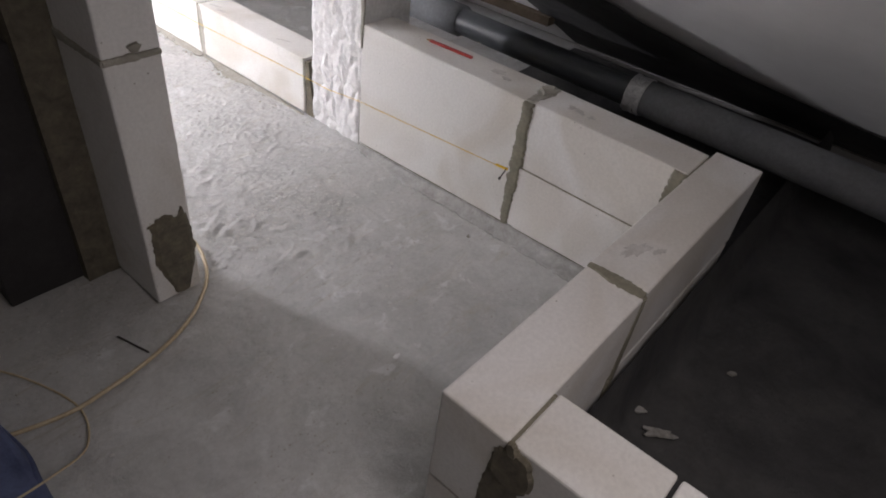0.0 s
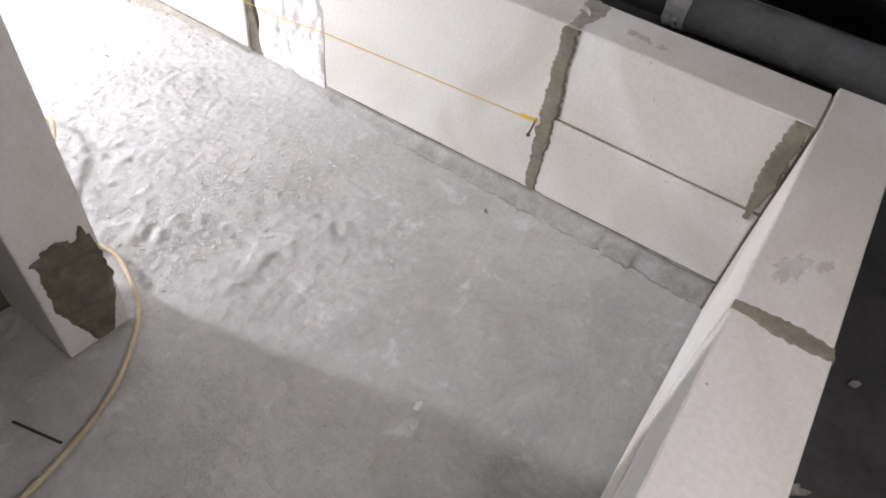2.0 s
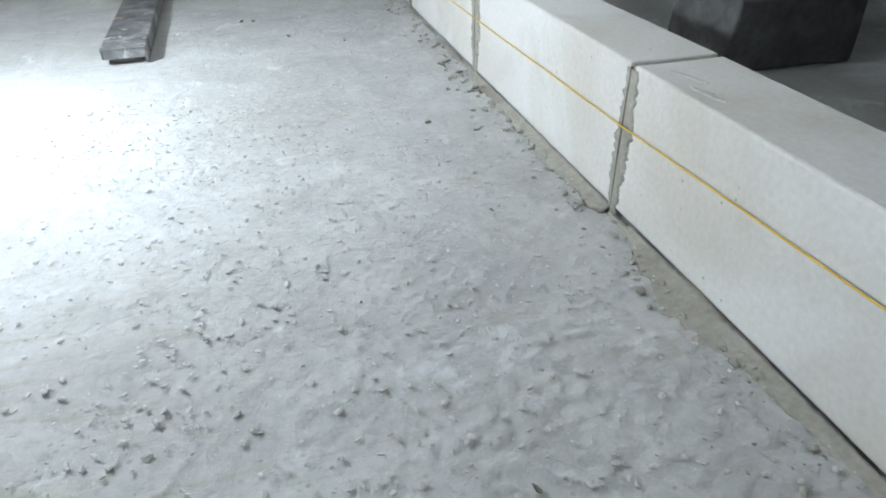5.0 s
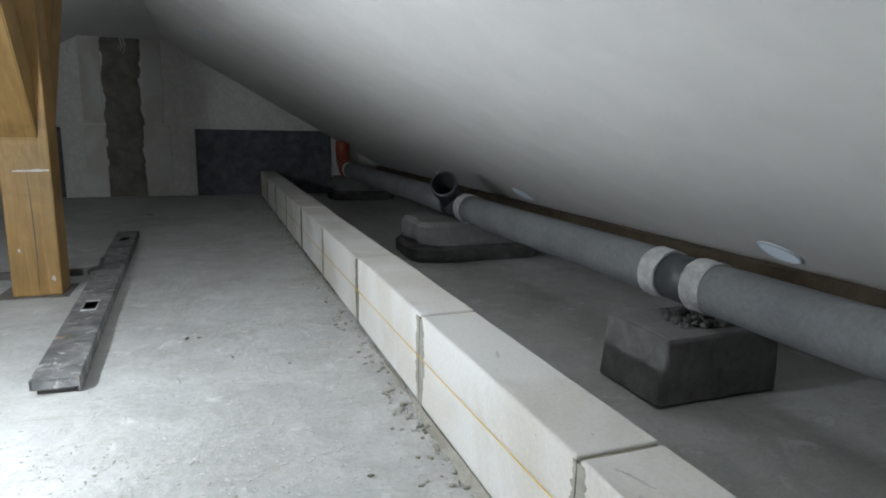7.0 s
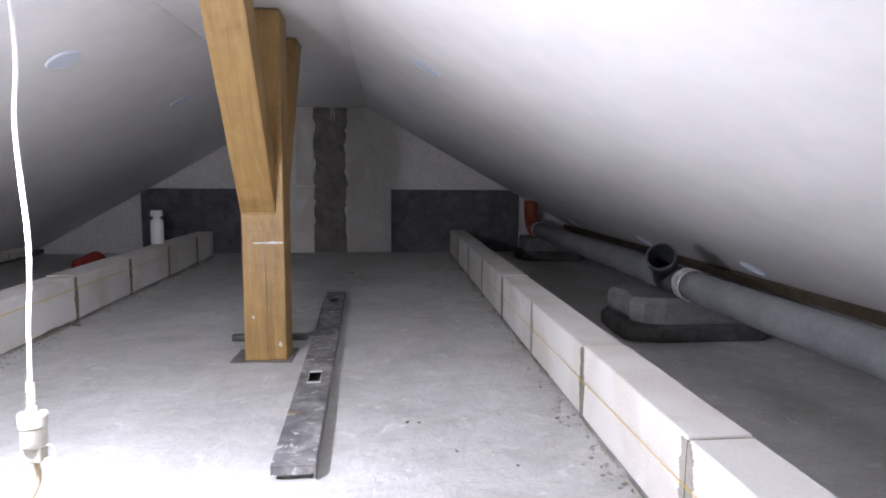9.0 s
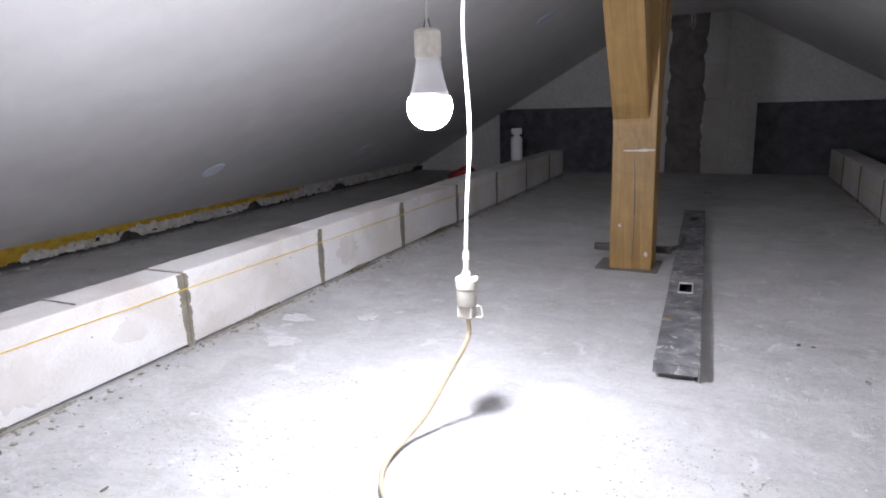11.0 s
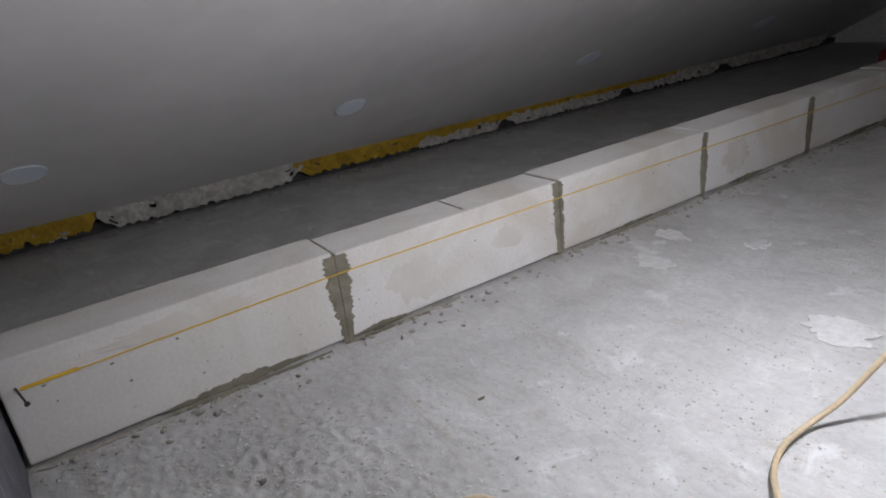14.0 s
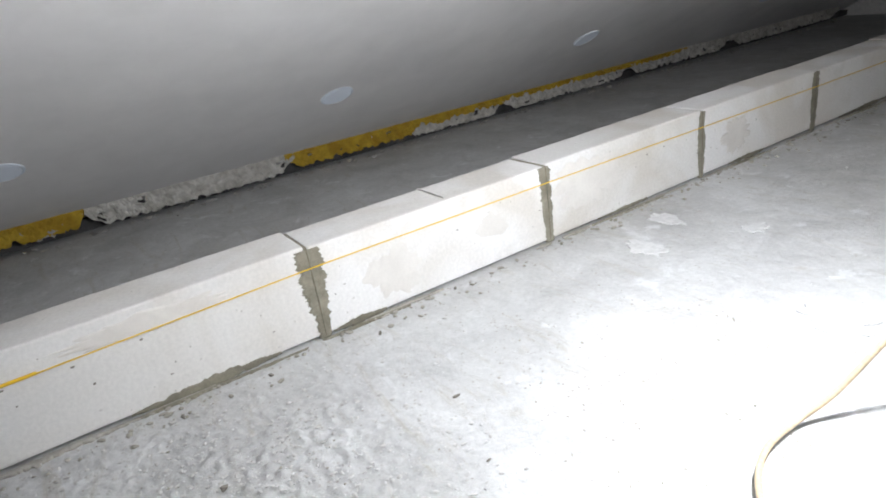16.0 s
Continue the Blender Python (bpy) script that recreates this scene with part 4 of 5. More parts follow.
def drain():
    d = thing("drain_pipe", (PX, 1.5, PZ - PR), "grey foam-insulated drain pipe with foil-taped joints along the eave", "pipe")

    def length(name, y0, y1, r, mat, label="", wob=0.004, sides=24):
        n = max(2, int((y1 - y0) / 0.12))
        pts = [(PX + wob * noise.noise(Vector((y0 + (y1 - y0) * k / n, 1, 2))), y0 + (y1 - y0) * k / n, PZ + wob * noise.noise(Vector((3, y0 + (y1 - y0) * k / n, 9)))) for k in range(n + 1)]
        return part(name, tube(bmesh.new(), pts, r, sides), mat, d, label, smooth=True)

    length("pipe_core", -3.6, 4.5, 0.048, RUBBER, "dark plastic pipe")
    runs = ((-3.6, -1.48), (-0.74, 0.50), (0.63, 1.89), (2.12, 4.33))
    for y0, y1 in runs:
        length("insulation", y0, y1, PR, PIPE, "grey foam pipe insulation")
    for y in (-1.485, 0.49, 0.635, 1.895, 4.32):
        w = 0.028
        pts = [(PX, y - w + 2 * w * k / 6, PZ) for k in range(7)]
        rr = [PR + 0.003 + 0.0035 * noise.noise(Vector((y * 5, k * 1.7, 3))) for k in range(7)]
        bm = tube(bmesh.new(), pts, rr, 28)
        for v in bm.verts:
            v.co += noise.noise_vector(v.co * 60) * 0.0035
        part("tape_band", bm, FOIL, d, "crinkled aluminium tape")
    length("coupling", 0.515, 0.615, 0.056, RUBBER, "dark grey pipe coupling", 0)
    length("coupling", 1.91, 2.11, 0.057, RUBBER, "dark grey branch fitting", 0)
    # open branch that rises towards the room
    a, b = Vector((PX - 0.01, 2.07, PZ + 0.01)), Vector((PX - 0.10, 1.94, PZ + 0.105))
    bm = bmesh.new()
    w = (b - a).normalized()
    tube(bm, [a, a.lerp(b, 0.72), a.lerp(b, 0.74), b], [0.05, 0.05, 0.058, 0.058], 24, cap=False)
    tube(bm, [b, b - w * 0.09], [0.051, 0.046], 24, cap=False)
    ring = tube(bm, [b + w * 0.0005, b], [0.051, 0.058], 24, cap=False)
    part("branch", bm, RUBBER, d, "open dark pipe socket", smooth=True)
    pts = spline([(PX, 4.33, PZ), (PX, 4.5, PZ + 0.005), (PX, 4.58, PZ + 0.05), (PX, 4.62, PZ + 0.13), (PX, 4.62, PZ + 0.21)], 5)
    part("elbow", tube(bmesh.new(), pts, 0.055, 20), ORANGE, d, "orange plastic elbow", smooth=True)
    part("collar", tube(bmesh.new(), [(PX, 4.36, PZ), (PX, 4.44, PZ)], 0.068, 24), ORANGE, d, "orange socket collar", smooth=True)


drain()


def kerb_stone():
    k = thing("kerb_stone", (0.64, 0.54, 0), "dark concrete kerb stone carrying the drain pipe", "stone")
    bm = boxes((0.475, 0.805, 0.428, 0.645, 0.0, 0.15), bevel=0.008, seg=3)
    for v in bm.verts:
        if v.co.z > 0.1 and v.co.x < 0.55:
            v.co.x += 0.012
    part("stone", rough_up(bm, 0.003, 22, 3), KERB, k)
    # thin paler layer paints the light that falls on the kerb's top
    bm = boxes((0.497, 0.80, 0.434, 0.64, 0.147, 0.1512), bevel=0.003)
    part("lit_top", rough_up(bm, 0.0022, 22, 4), PALE_STONE, k, "paler stone top, its light put into the colour")
    for n in range(60):
        r = random.uniform(0.004, 0.010)
        c = Vector((0.62 + random.uniform(-0.04, 0.09), 0.49 + random.uniform(-0.02, 0.1), 0.153 + r * 0.6))
        bm = bmesh.new()
        bmesh.ops.create_icosphere(bm, subdivisions=2, radius=r, matrix=Matrix.Translation(c))
        part("mortar_lump", rough_up(bm, 0.006, 90), STONE, k)


kerb_stone()


def stone_stack(y, x0, x1, depth, label, seed):
    k = thing("stone_stack", ((x0 + x1) / 2, y + depth / 2, 0), label, "stone")
    rnd = random.Random(seed)
    z = 0.0
    for h, grow in ((0.07, 0.03), (0.105, 0.0)):
        bm = bmesh.new()
        cx, cy, rx, ry = (x0 + x1) / 2, y + depth / 2, (x1 - x0) / 2 + grow, depth / 2 + grow * 0.6
        n = 22
        prof = [(math.copysign(abs(math.cos(a)) ** 0.3, math.cos(a)) * rx, math.copysign(abs(math.sin(a)) ** 0.3, math.sin(a)) * ry) for a in (2 * math.pi * i / n for i in range(n))]
        prof = [(a * rnd.uniform(0.95, 1.04), b * rnd.uniform(0.95, 1.04)) for a, b in prof]
        rings = [[bm.verts.new((cx + a * s, cy + b * s, z + zz)) for a, b in prof] for s, zz in ((0.98, 0.001), (1.0, h * 0.3), (1.0, h * 0.8), (0.94, h - 0.001))]
        for r0, r1 in zip(rings, rings[1:]):
            for i in range(n):
                bm.faces.new((r0[i], r0[(i + 1) % n], r1[(i + 1) % n], r1[i]))
        bm.faces.new(rings[0][::-1])
        bm.faces.new(rings[-1])
        part("stone", rough_up(bm, 0.005, 18), PALE_STONE if z else STONE, k)
        z += h
    return k


stone_stack(1.95, 0.45, 1.0, 0.36, "stack of dark flat stones under the pipe branch", 4)
stone_stack(4.34, 0.54, 0.98, 0.32, "dark stones under the far pipe end", 6)


# ---- lamp ----
def lamp():
    l = thing("light_bulb", tuple(BULB), "glowing white bulb hanging on a thin wire", "lamp")
    r = 0.035
    bm = lathe(bmesh.new(), BULB, [(r * math.sin(a), -r * math.cos(a)) for a in (math.pi * k / 22 + 0.02 for k in range(15))], 28)
    part("globe", bm, GLOW, l, "lit white globe", smooth=True)
    z = -r * math.cos(math.pi * 14 / 22)
    prof = [(0.0318, z), (0.0285, z + 0.009), (0.024, z + 0.027), (0.020, z + 0.046), (0.0185, z + 0.058)]
    part("neck", lathe(bmesh.new(), BULB, prof, 28), WHITE, l, "white plastic bulb neck", smooth=True)
    part("socket", lathe(bmesh.new(), BULB, [(0.0205, z + 0.058), (0.0205, z + 0.097), (0.019, z + 0.100), (0.008, z + 0.103)], 20), PLUG, l, "pale plastic lamp socket")
    top = Vector((BULB.x, BULB.y, slope_z(BULB.x)))
    part("hook", tube(bmesh.new(), spline([BULB + Vector((-0.006, 0, z + 0.102)), BULB + Vector((0, 0, z + 0.12)), BULB + Vector((0.006, 0, z + 0.102))], 4), 0.001, 6), STEEL, l)
    part("wire", tube(bmesh.new(), [BULB + Vector((0, 0, z + 0.102)), BULB + Vector((0.003, 0, 0.35)), top], 0.0022, 6), WHITE_CORD, l)


lamp()


def power_cable():
    c = thing("extension_cable", (-1.075, 0.577, 0.2), "beige extension cable with hanging ivory plug coupling", "cable")
    px, py = -1.075, 0.577
    top = slope_z(px)
    pts = spline([(px - 0.02, py + 0.02, top), (px + 0.012, py, 0.86), (px + 0.004, py, 0.72), (px + 0.012, py, 0.55), (px + 0.004, py, 0.42), (px, py, 0.33)], 6)
    part("hanging_cord", tube(bmesh.new(), pts, 0.0036, 8), WHITE_CORD, c, "white hanging flex", smooth=True)
    bm = bmesh.new()
    prof = [(0.006, 0.335), (0.0065, 0.318)]
    for k in range(5):
        prof += [(0.0066, 0.318 - 0.004 * k), (0.0042, 0.316 - 0.004 * k)]
    prof += [(0.0065, 0.297), (0.0075, 0.292), (0.0075, 0.283)]
    part("strain_relief", lathe(bm, (px, py, 0), prof, 14), PLUG, c, "ribbed pale strain relief")
    part("plug_cap", lathe(bmesh.new(), (px, py, 0), [(0.0195, 0.284), (0.0208, 0.281), (0.0208, 0.266), (0.0195, 0.265)], 24), PLUG, c)
    bm = lathe(bmesh.new(), (px, py, 0), [(0.0195, 0.266), (0.0195, 0.262), (0.019, 0.236), (0.0175, 0.232)], 24)
    part("coupling_body", bm, PLUG, c, smooth=True)
    bm = boxes((px - 0.017, px + 0.014, py - 0.013, py + 0.013, 0.208, 0.2335), bevel=0.004)
    foot = part("coupling_foot", bm, PLUG, c)
    pts = [(px + 0.010, py, 0.232), (px + 0.026, py, 0.233), (px + 0.028, py, 0.228), (px + 0.03, py, 0.216), (px + 0.027, py, 0.211), (px + 0.010, py, 0.211)]
    part("hanging_loop", tube(bmesh.new(), pts, 0.002, 6), PLUG, foot)
    g = 0.011
    # the cable falls to the floor, snakes about and leaves past the block pier
    run = [(px, py, 0.21), (px + 0.002, py - 0.004, 0.17), (px - 0.025, py - 0.03, 0.11), (px - 0.055, py - 0.075, 0.04), (-1.15, 0.455, g), (-1.148, 0.385, g), (-1.124, 0.322, g), (-1.08, 0.272, g), (-1.035, 0.249, g), (-0.97, 0.232, g), (-0.89, 0.21, g), (-0.86, 0.14, g), (-0.92, 0.06, g), (-1.08, 0.035, g), (-1.21, 0.043, g), (-1.29, 0.030, g), (-1.358, -0.002, g), (-1.35, -0.085, g), (-1.27, -0.20, g), (-1.08, -0.27, g), (-0.86, -0.31, g), (-0.70, -0.335, g), (-0.63, -0.362, g), (-0.565, -0.40, g), (-0.522, -0.475, g), (-0.515, -0.55, g + 0.012), (-0.548, -0.618, g + 0.02), (-0.60, -0.685, g + 0.018), (-0.645, -0.755, g + 0.006), (-0.668, -0.83, g), (-0.666, -0.90, g), (-0.658, -0.96, g), (-0.675, -1.03, g), (-0.71, -1.10, g), (-0.77, -1.16, g), (-0.84, -1.205, g), (-0.93, -1.235, g), (-1.03, -1.25, g), (-1.12, -1.25, g), (-1.3, -1.2, g), (-1.6, -1.15, g)]
    part("cable", tube(bmesh.new(), spline(run, 5), 0.0046, 8), CORD, c, "beige rubber cable", smooth=True)


power_cable()


# ---- strings, nails, vents ----
def nail(p, way, length, name="nail"):
    n = thing(name, tuple(p), "dull steel nail driven into a block", "nail")
    a, b = Vector(p), Vector(p) + Vector(way).normalized() * length
    part("shank", tube(bmesh.new(), [a, b], 0.0018, 8), STEEL, n)
    part("head", tube(bmesh.new(), [b - (b - a).normalized() * 0.0004, b + (b - a).normalized() * 0.0022], 0.0042, 12), STEEL, n)


nail((0.0, -1.432, 0.198), (-1, -0.2, -0.25), 0.045)
nail((-1.90, -0.49, 0.15), (1, 0.25, -0.2), 0.05)


def mason_line(name, pts, label, radius):
    solo(name, tube(bmesh.new(), pts, radius, 6), STRING, label, "string")


mason_line("mason_line", [(-0.004 - 0.0035, -1.432, 0.196), (-0.009, -0.868, 0.163), (-0.02, -0.74, 0.154), (-0.009, -0.6, 0.144), (-0.008, 0.0, 0.124), (-0.008, 0.6, 0.116), (-0.008, 1.8, 0.108), (-0.008, 4.78, 0.11)], "taut yellow mason line along the block row", 0.0009)
mason_line("mason_line", [(-1.89, -0.485, 0.149), (-1.891, 0.1, 0.158), (-1.891, 0.7, 0.156), (-1.891, 1.9, 0.148), (-1.891, 4.5, 0.145)], "taut yellow mason line across smeared block joints", 0.0013)
solo("line_knot", tube(bmesh.new(), [(-0.004, -1.436, 0.196), (-0.006, -1.40, 0.194)], 0.0034, 8), STRING, "wound yellow string end on a nail", "string")
solo("line_knot", tube(bmesh.new(), [(-1.893, -0.483, 0.149), (-1.892, -0.40, 0.1505)], 0.0032, 8), STRING, "wound yellow string end near the board", "string")


def vent(x, y, r=0.058):
    side = 1 if x > RIDGE else -1
    ang = math.atan(SLOPE) * side
    m = Matrix.Translation((x, y, TOP - SLOPE * abs(x - RIDGE))) @ Matrix.Rotation(ang, 4, "Y") @ Matrix.Rotation(math.pi, 4, "X")
    v = thing("ceiling_vent", tuple(m.translation), "round white louvred vent set in the sloping ceiling", "vent", "round vents in the slopes")
    bm = lathe(bmesh.new(), (0, 0, 0), [(r, -0.002), (r, 0.003), (r - 0.006, 0.006), (r - 0.008, 0.003)], 36)
    bm.transform(m)
    part("rim", bm, VENT, v)
    n = 9
    for k in range(n):
        u = (k + 0.5) / n * 2 - 1
        half = math.sqrt(max(0.0, 1 - u * u)) * (r - 0.008)
        if half < 0.008:
            continue
        c = u * (r - 0.008)
        bm = boxes((c - 0.0038, c + 0.0024, -half, half, 0.0028, 0.0062))
        for q in bm.verts:
            if q.co.x > c:
                q.co.z -= 0.0022
        bm.transform(m)
        part("slat", bm, VENT, v)


for x, ys in ((0.94, (-1.3, 0.577, 1.97, 3.03, 4.4)), (-0.385, (1.889, 3.046)), (-1.58, (1.807, 2.993)), (-2.803, (-0.393, 0.59, 1.758, 3.1))):
    for y in ys:
        vent(x, y)


def torn_band(side, ya, yb, mat, seed, drop, lump, hole, name, label, tear=0.02, lift=0.0):
    """A ragged band in the crack under a slope: drop is how far it hangs, lump its unevenness, hole how often it gapes."""
    bm = bmesh.new()
    n, rows = max(6, int((yb - ya) / 0.006)), 8
    x0 = RIDGE + side * (EAVE - 0.052)
    top = slope_z(x0) + 0.012
    grid = []
    for i in range(n + 1):
        y = ya + (yb - ya) * i / n
        end = min(1.0, 0.25 + 8 * min(i, n - i) / n)
        saw = abs(noise.noise(Vector((y * 23, seed, 1)))) + 0.5 * abs(noise.noise(Vector((y * 70, seed, 2))))
        low = max(0.006, top - 0.012 - lift - drop * end + tear * saw)
        line = []
        for j in range(rows + 1):
            z = top - lift + (low - top + lift) * j / rows
            out = lump * noise.noise(Vector((y * 38, z * 60, seed))) + 0.4 * lump * noise.noise(Vector((y * 110, z * 130, seed)))
            curl = 0.012 * (j / rows) ** 2 * noise.noise(Vector((y * 14, seed, 9)))
            line.append(bm.verts.new((x0 - side * (out + curl + (0.009 if mat is FOAM else 0.004)), y + 0.004 * noise.noise(Vector((y * 50, z * 70, 4))), z)))
        grid.append(line)
    for i, (p, q) in enumerate(zip(grid, grid[1:])):
        for j in range(rows):
            if j > 1 and noise.noise(Vector((i * 0.16, j * 0.55, seed * 3.1))) > 0.62 - hole:
                continue
            bm.faces.new((p[j], p[j + 1], q[j + 1], q[j]))
    bmesh.ops.delete(bm, geom=[v for v in bm.verts if not v.link_faces], context="VERTS")
    bmesh.ops.recalc_face_normals(bm, faces=bm.faces)
    bmesh.ops.solidify(bm, geom=bm.faces[:], thickness=0.005)
    solo(name, bm, mat, label, name.split("_")[0], "bands along the eave")


def eave_foam():
    """Foam and crumbling lime in the crack where each slope meets the floor."""
    yellow, grey = "torn yellow mounting foam under the slope", "crumbled pale lime bead under the slope"
    for k, (ya, yb, d) in enumerate(((-0.60, -0.235, 0.06), (0.5, 1.14, 0.062), (1.22, 1.32, 0.04))):
        torn_band(-1, ya, yb, FOAM, 200 + k, d, 0.005, 0.04, "foam_band", yellow, 0.035)
    for k, (ya, yb, d) in enumerate(((-0.25, 0.54, 0.074), (1.06, 1.62, 0.072), (1.6, 2.5, 0.07), (2.5, 3.4, 0.068), (3.4, 4.7, 0.066))):
        torn_band(-1, ya, yb, LIMEBEAD, 220 + k, d, 0.010, 0.12, "lime_band", grey, 0.026)
    torn_band(-1, 1.0, 1.7, FOAM, 240, 0.032, 0.004, 0.0, "foam_band", "thin yellow foam line under the slope", 0.03)
    torn_band(-1, 1.6, 3.0, FOAM, 242, 0.022, 0.004, 0.0, "foam_band", "thin yellow foam line under the slope", 0.02)
    torn_band(-1, -0.45, -0.3, LIMEBEAD, 244, 0.045, 0.008, 0.2, "lime_band", grey, 0.05, 0.022)
    for k, (ya, yb) in enumerate(((0.95, 1.75), (2.3, 3.2))):
        torn_band(1, ya, yb, FOAM, 250 + k, 0.05, 0.006, 0.06, "foam_band", "torn yellow mounting foam behind the drain pipe", 0.03)
    rnd = random.Random(12)
    bm = bmesh.new()
    for _ in range(260):
        c = Vector((RIDGE - EAVE + 0.075 + abs(rnd.gauss(0, 0.03)), rnd.uniform(-0.5, 4.6), 0.004))
        bmesh.ops.create_icosphere(bm, subdivisions=1, radius=rnd.uniform(0.003, 0.009), matrix=Matrix.Translation(c) @ Matrix.Diagonal((1, 1.6, 0.7, 1)))
    solo("lime_crumbs", rough_up(bm, 0.003, 70), RUBBLE, "loose lime crumbs at the foot of the slope", "crumbs", kind="stuff")


eave_foam()
# filler coloured dark to give the shadow line beneath the foam
solo("eave_filler", rough_up(boxes((RIDGE - EAVE - 0.12, RIDGE - EAVE + 0.012, -0.62, Y1 - 0.02, 0.0, 0.04)), 0.008, 14, 30), STONE, "rough fill along the west eave, dark for the shadow line", "mortar", kind="structure")
solo("batten", rough_up(boxes((1.0, 1.05, -0.9, Y1 - 0.02, 0.2, 0.235)), 0.002, 9, 6), BROWN, "brown batten at the foot of the east slope", "trim", kind="structure")


# ---- clutter ----
def bottle():
    b = thing("bottle", (-2.0, 3.78, 0.2), "white plastic bottle standing on the block row", "bottle")
    body = part("body", lathe(bmesh.new(), (-2.0, 3.78, 0.2), [(0.036, 0.0), (0.04, 0.008), (0.04, 0.14), (0.034, 0.155), (0.02, 0.165), (0.019, 0.178)], 24), WHITE, b, smooth=True)
    part("cap", lathe(bmesh.new(), (-2.0, 3.78, 0.2), [(0.034, 0.178), (0.036, 0.182), (0.036, 0.212), (0.033, 0.216)], 24), WHITE, body)


bottle()
bm = bmesh.new()
bmesh.ops.create_icosphere(bm, subdivisions=4, radius=1.0, matrix=Matrix.Translation((-2.2, 3.3, 0.105)) @ Matrix.Diagonal((0.08, 0.17, 0.095, 1)))
solo("bag", rough_up(bm, 0.02, 14), BAGRED, "crumpled red bag behind the block row", "bag")

p = thing("pencil", (0.055, -1.17, 0.4), "flat red carpenter pencil lying on the block top", "pencil")
bm = boxes((-0.005, 0.005, -0.075, 0.07, 0.0, 0.006), bevel=0.001)
m = Matrix.Translation((0.075, -1.135, 0.401)) @ Matrix.Rotation(radians(3), 4, "Z")
bm.transform(m)
part("shaft", bm, RED, p)
bm = lathe(bmesh.new(), (0, 0, 0), [(0.004, 0), (0.001, 0.014)], 8)
bm.transform(m @ Matrix.Translation((0, 0.07, 0.003)) @ Matrix.Rotation(radians(-90), 4, "X"))
part("point", bm, WOOD, p)

solo("loose_nail", tube(bmesh.new(), [(-0.945, -1.131, 0.006), (-0.922, -1.212, 0.005)], 0.0022, 8), STEEL, "dark nail lying on the concrete", "nail")
sack = thing("sack", (-1.41, -1.43, 0), "crumpled blue woven sack lying flat on the floor", "sack")
bm = boxes((-1.62, -1.2, -1.78, -1.08, 0.0, 0.055), bevel=0.02, seg=3)
for v in rough_up(bm, 0.018, 9, 9).verts:
    v.co.z = max(0.002, v.co.z)
    v.co.x += 0.06 * (v.co.y + 1.4) * -0.25
    if v.co.z > 0.03:
        v.co.z += 0.012 * abs(math.sin(19 * (v.co.x + 0.55 * v.co.y) + 2 * noise.noise(v.co * 4)))
part("cloth", bm, BLUE, sack, smooth=True)
hem = [(-1.2 - 0.015 * (y + 1.4) + 0.007 * math.sin(23 * y), y, 0.035 + 0.008 * math.sin(31 * y)) for y in (-1.74 + 0.02 * k for k in range(33))]
part("hem", tube(bmesh.new(), hem, 0.006, 8), BLUE, sack, "rolled blue hem", smooth=True)
rope = spline([(-1.24, -1.0, 0.008), (-1.15, -1.065, 0.008), (-1.085, -1.235, 0.008), (-1.108, -1.335, 0.008), (-1.175, -1.38, 0.04), (-1.3, -1.40, 0.072), (-1.45, -1.36, 0.075)], 6)
solo("rope", tube(bmesh.new(), rope, 0.0022, 7), CORD, "thin yellow rope lying over a blue sack", "rope", smooth=True)

# dark membrane behind the parapet
bm = bmesh.new()
bmesh.ops.create_grid(bm, x_segments=50, y_segments=60, size=1)
for v in bm.verts:
    v.co = Vector((0.28 + v.co.x * 0.975, -2.79 + v.co.y * 0.797, 0))
    v.co.z = 0.004 + 0.016 * max(0, noise.noise(Vector((v.co.x * 9, v.co.y * 1.2, 0)))) + 0.004 * (1 + noise.noise(v.co * 17)) + 0.16 * max(0.0, 1 - (-1.993 - v.co.y) / 0.055) ** 2
solo("membrane", bm, SHEET, "black creased membrane on the floor beyond the parapet", "membrane", kind="structure", smooth=True)
# black sheet on the slope's foot, added in place of the parapet's shadow there
bm = bmesh.new()
bmesh.ops.create_grid(bm, x_segments=20, y_segments=70, size=1)
for v in bm.verts:
    y = -2.25 + v.co.y * 1.4
    top = 0.42 + 0.66 * (1 - math.exp(-1.9 * max(0.0, -1.25 - y))) + 0.008 * noise.noise(Vector((0, y * 4, 1)))
    x = top + (1.385 - top) * (v.co.x + 1) / 2
    v.co = Vector((x, y, TOP - SLOPE * (x - RIDGE) - 0.004 - 0.004 * (1 + noise.noise(Vector((x * 14, y * 5, 3))))))
bed = bmesh.new()
bmesh.ops.create_grid(bed, x_segments=30, y_segments=30, size=1)
for v in bed.verts:
    v.co = Vector((0.77 + v.co.x * 0.62, -1.43 + v.co.y * 0.58, 0))
    v.co.z = 0.006 + 0.012 * max(0, noise.noise(Vector((v.co.x * 8, v.co.y * 3, 4)))) + 0.003 * noise.noise(v.co * 17)
solo("membrane", bed, SHEET, "black creased membrane under the drain pipe", "membrane", kind="structure", smooth=True)
solo("shade_apron", bm, SHEET, "black sheet added over the foot of the slope as shade", "membrane", kind="structure", smooth=True)
rnd = random.Random(5)
for k, (x, y, a, b) in enumerate(((-0.307, -2.033, 0.009, 0.02), (-0.325, -2.096, 0.012, 0.032), (-0.05, -2.15, 0.006, 0.01))):
    solo("plaster_flake", blotch(bmesh.new(), (x, y, 0.024), (0.8, 0.6, 0), (-0.6, 0.8, 0), (0, 0, 1), a, b, 0.003, 70 + k), RUBBLE, "pale plaster flake on black membrane", "flake")

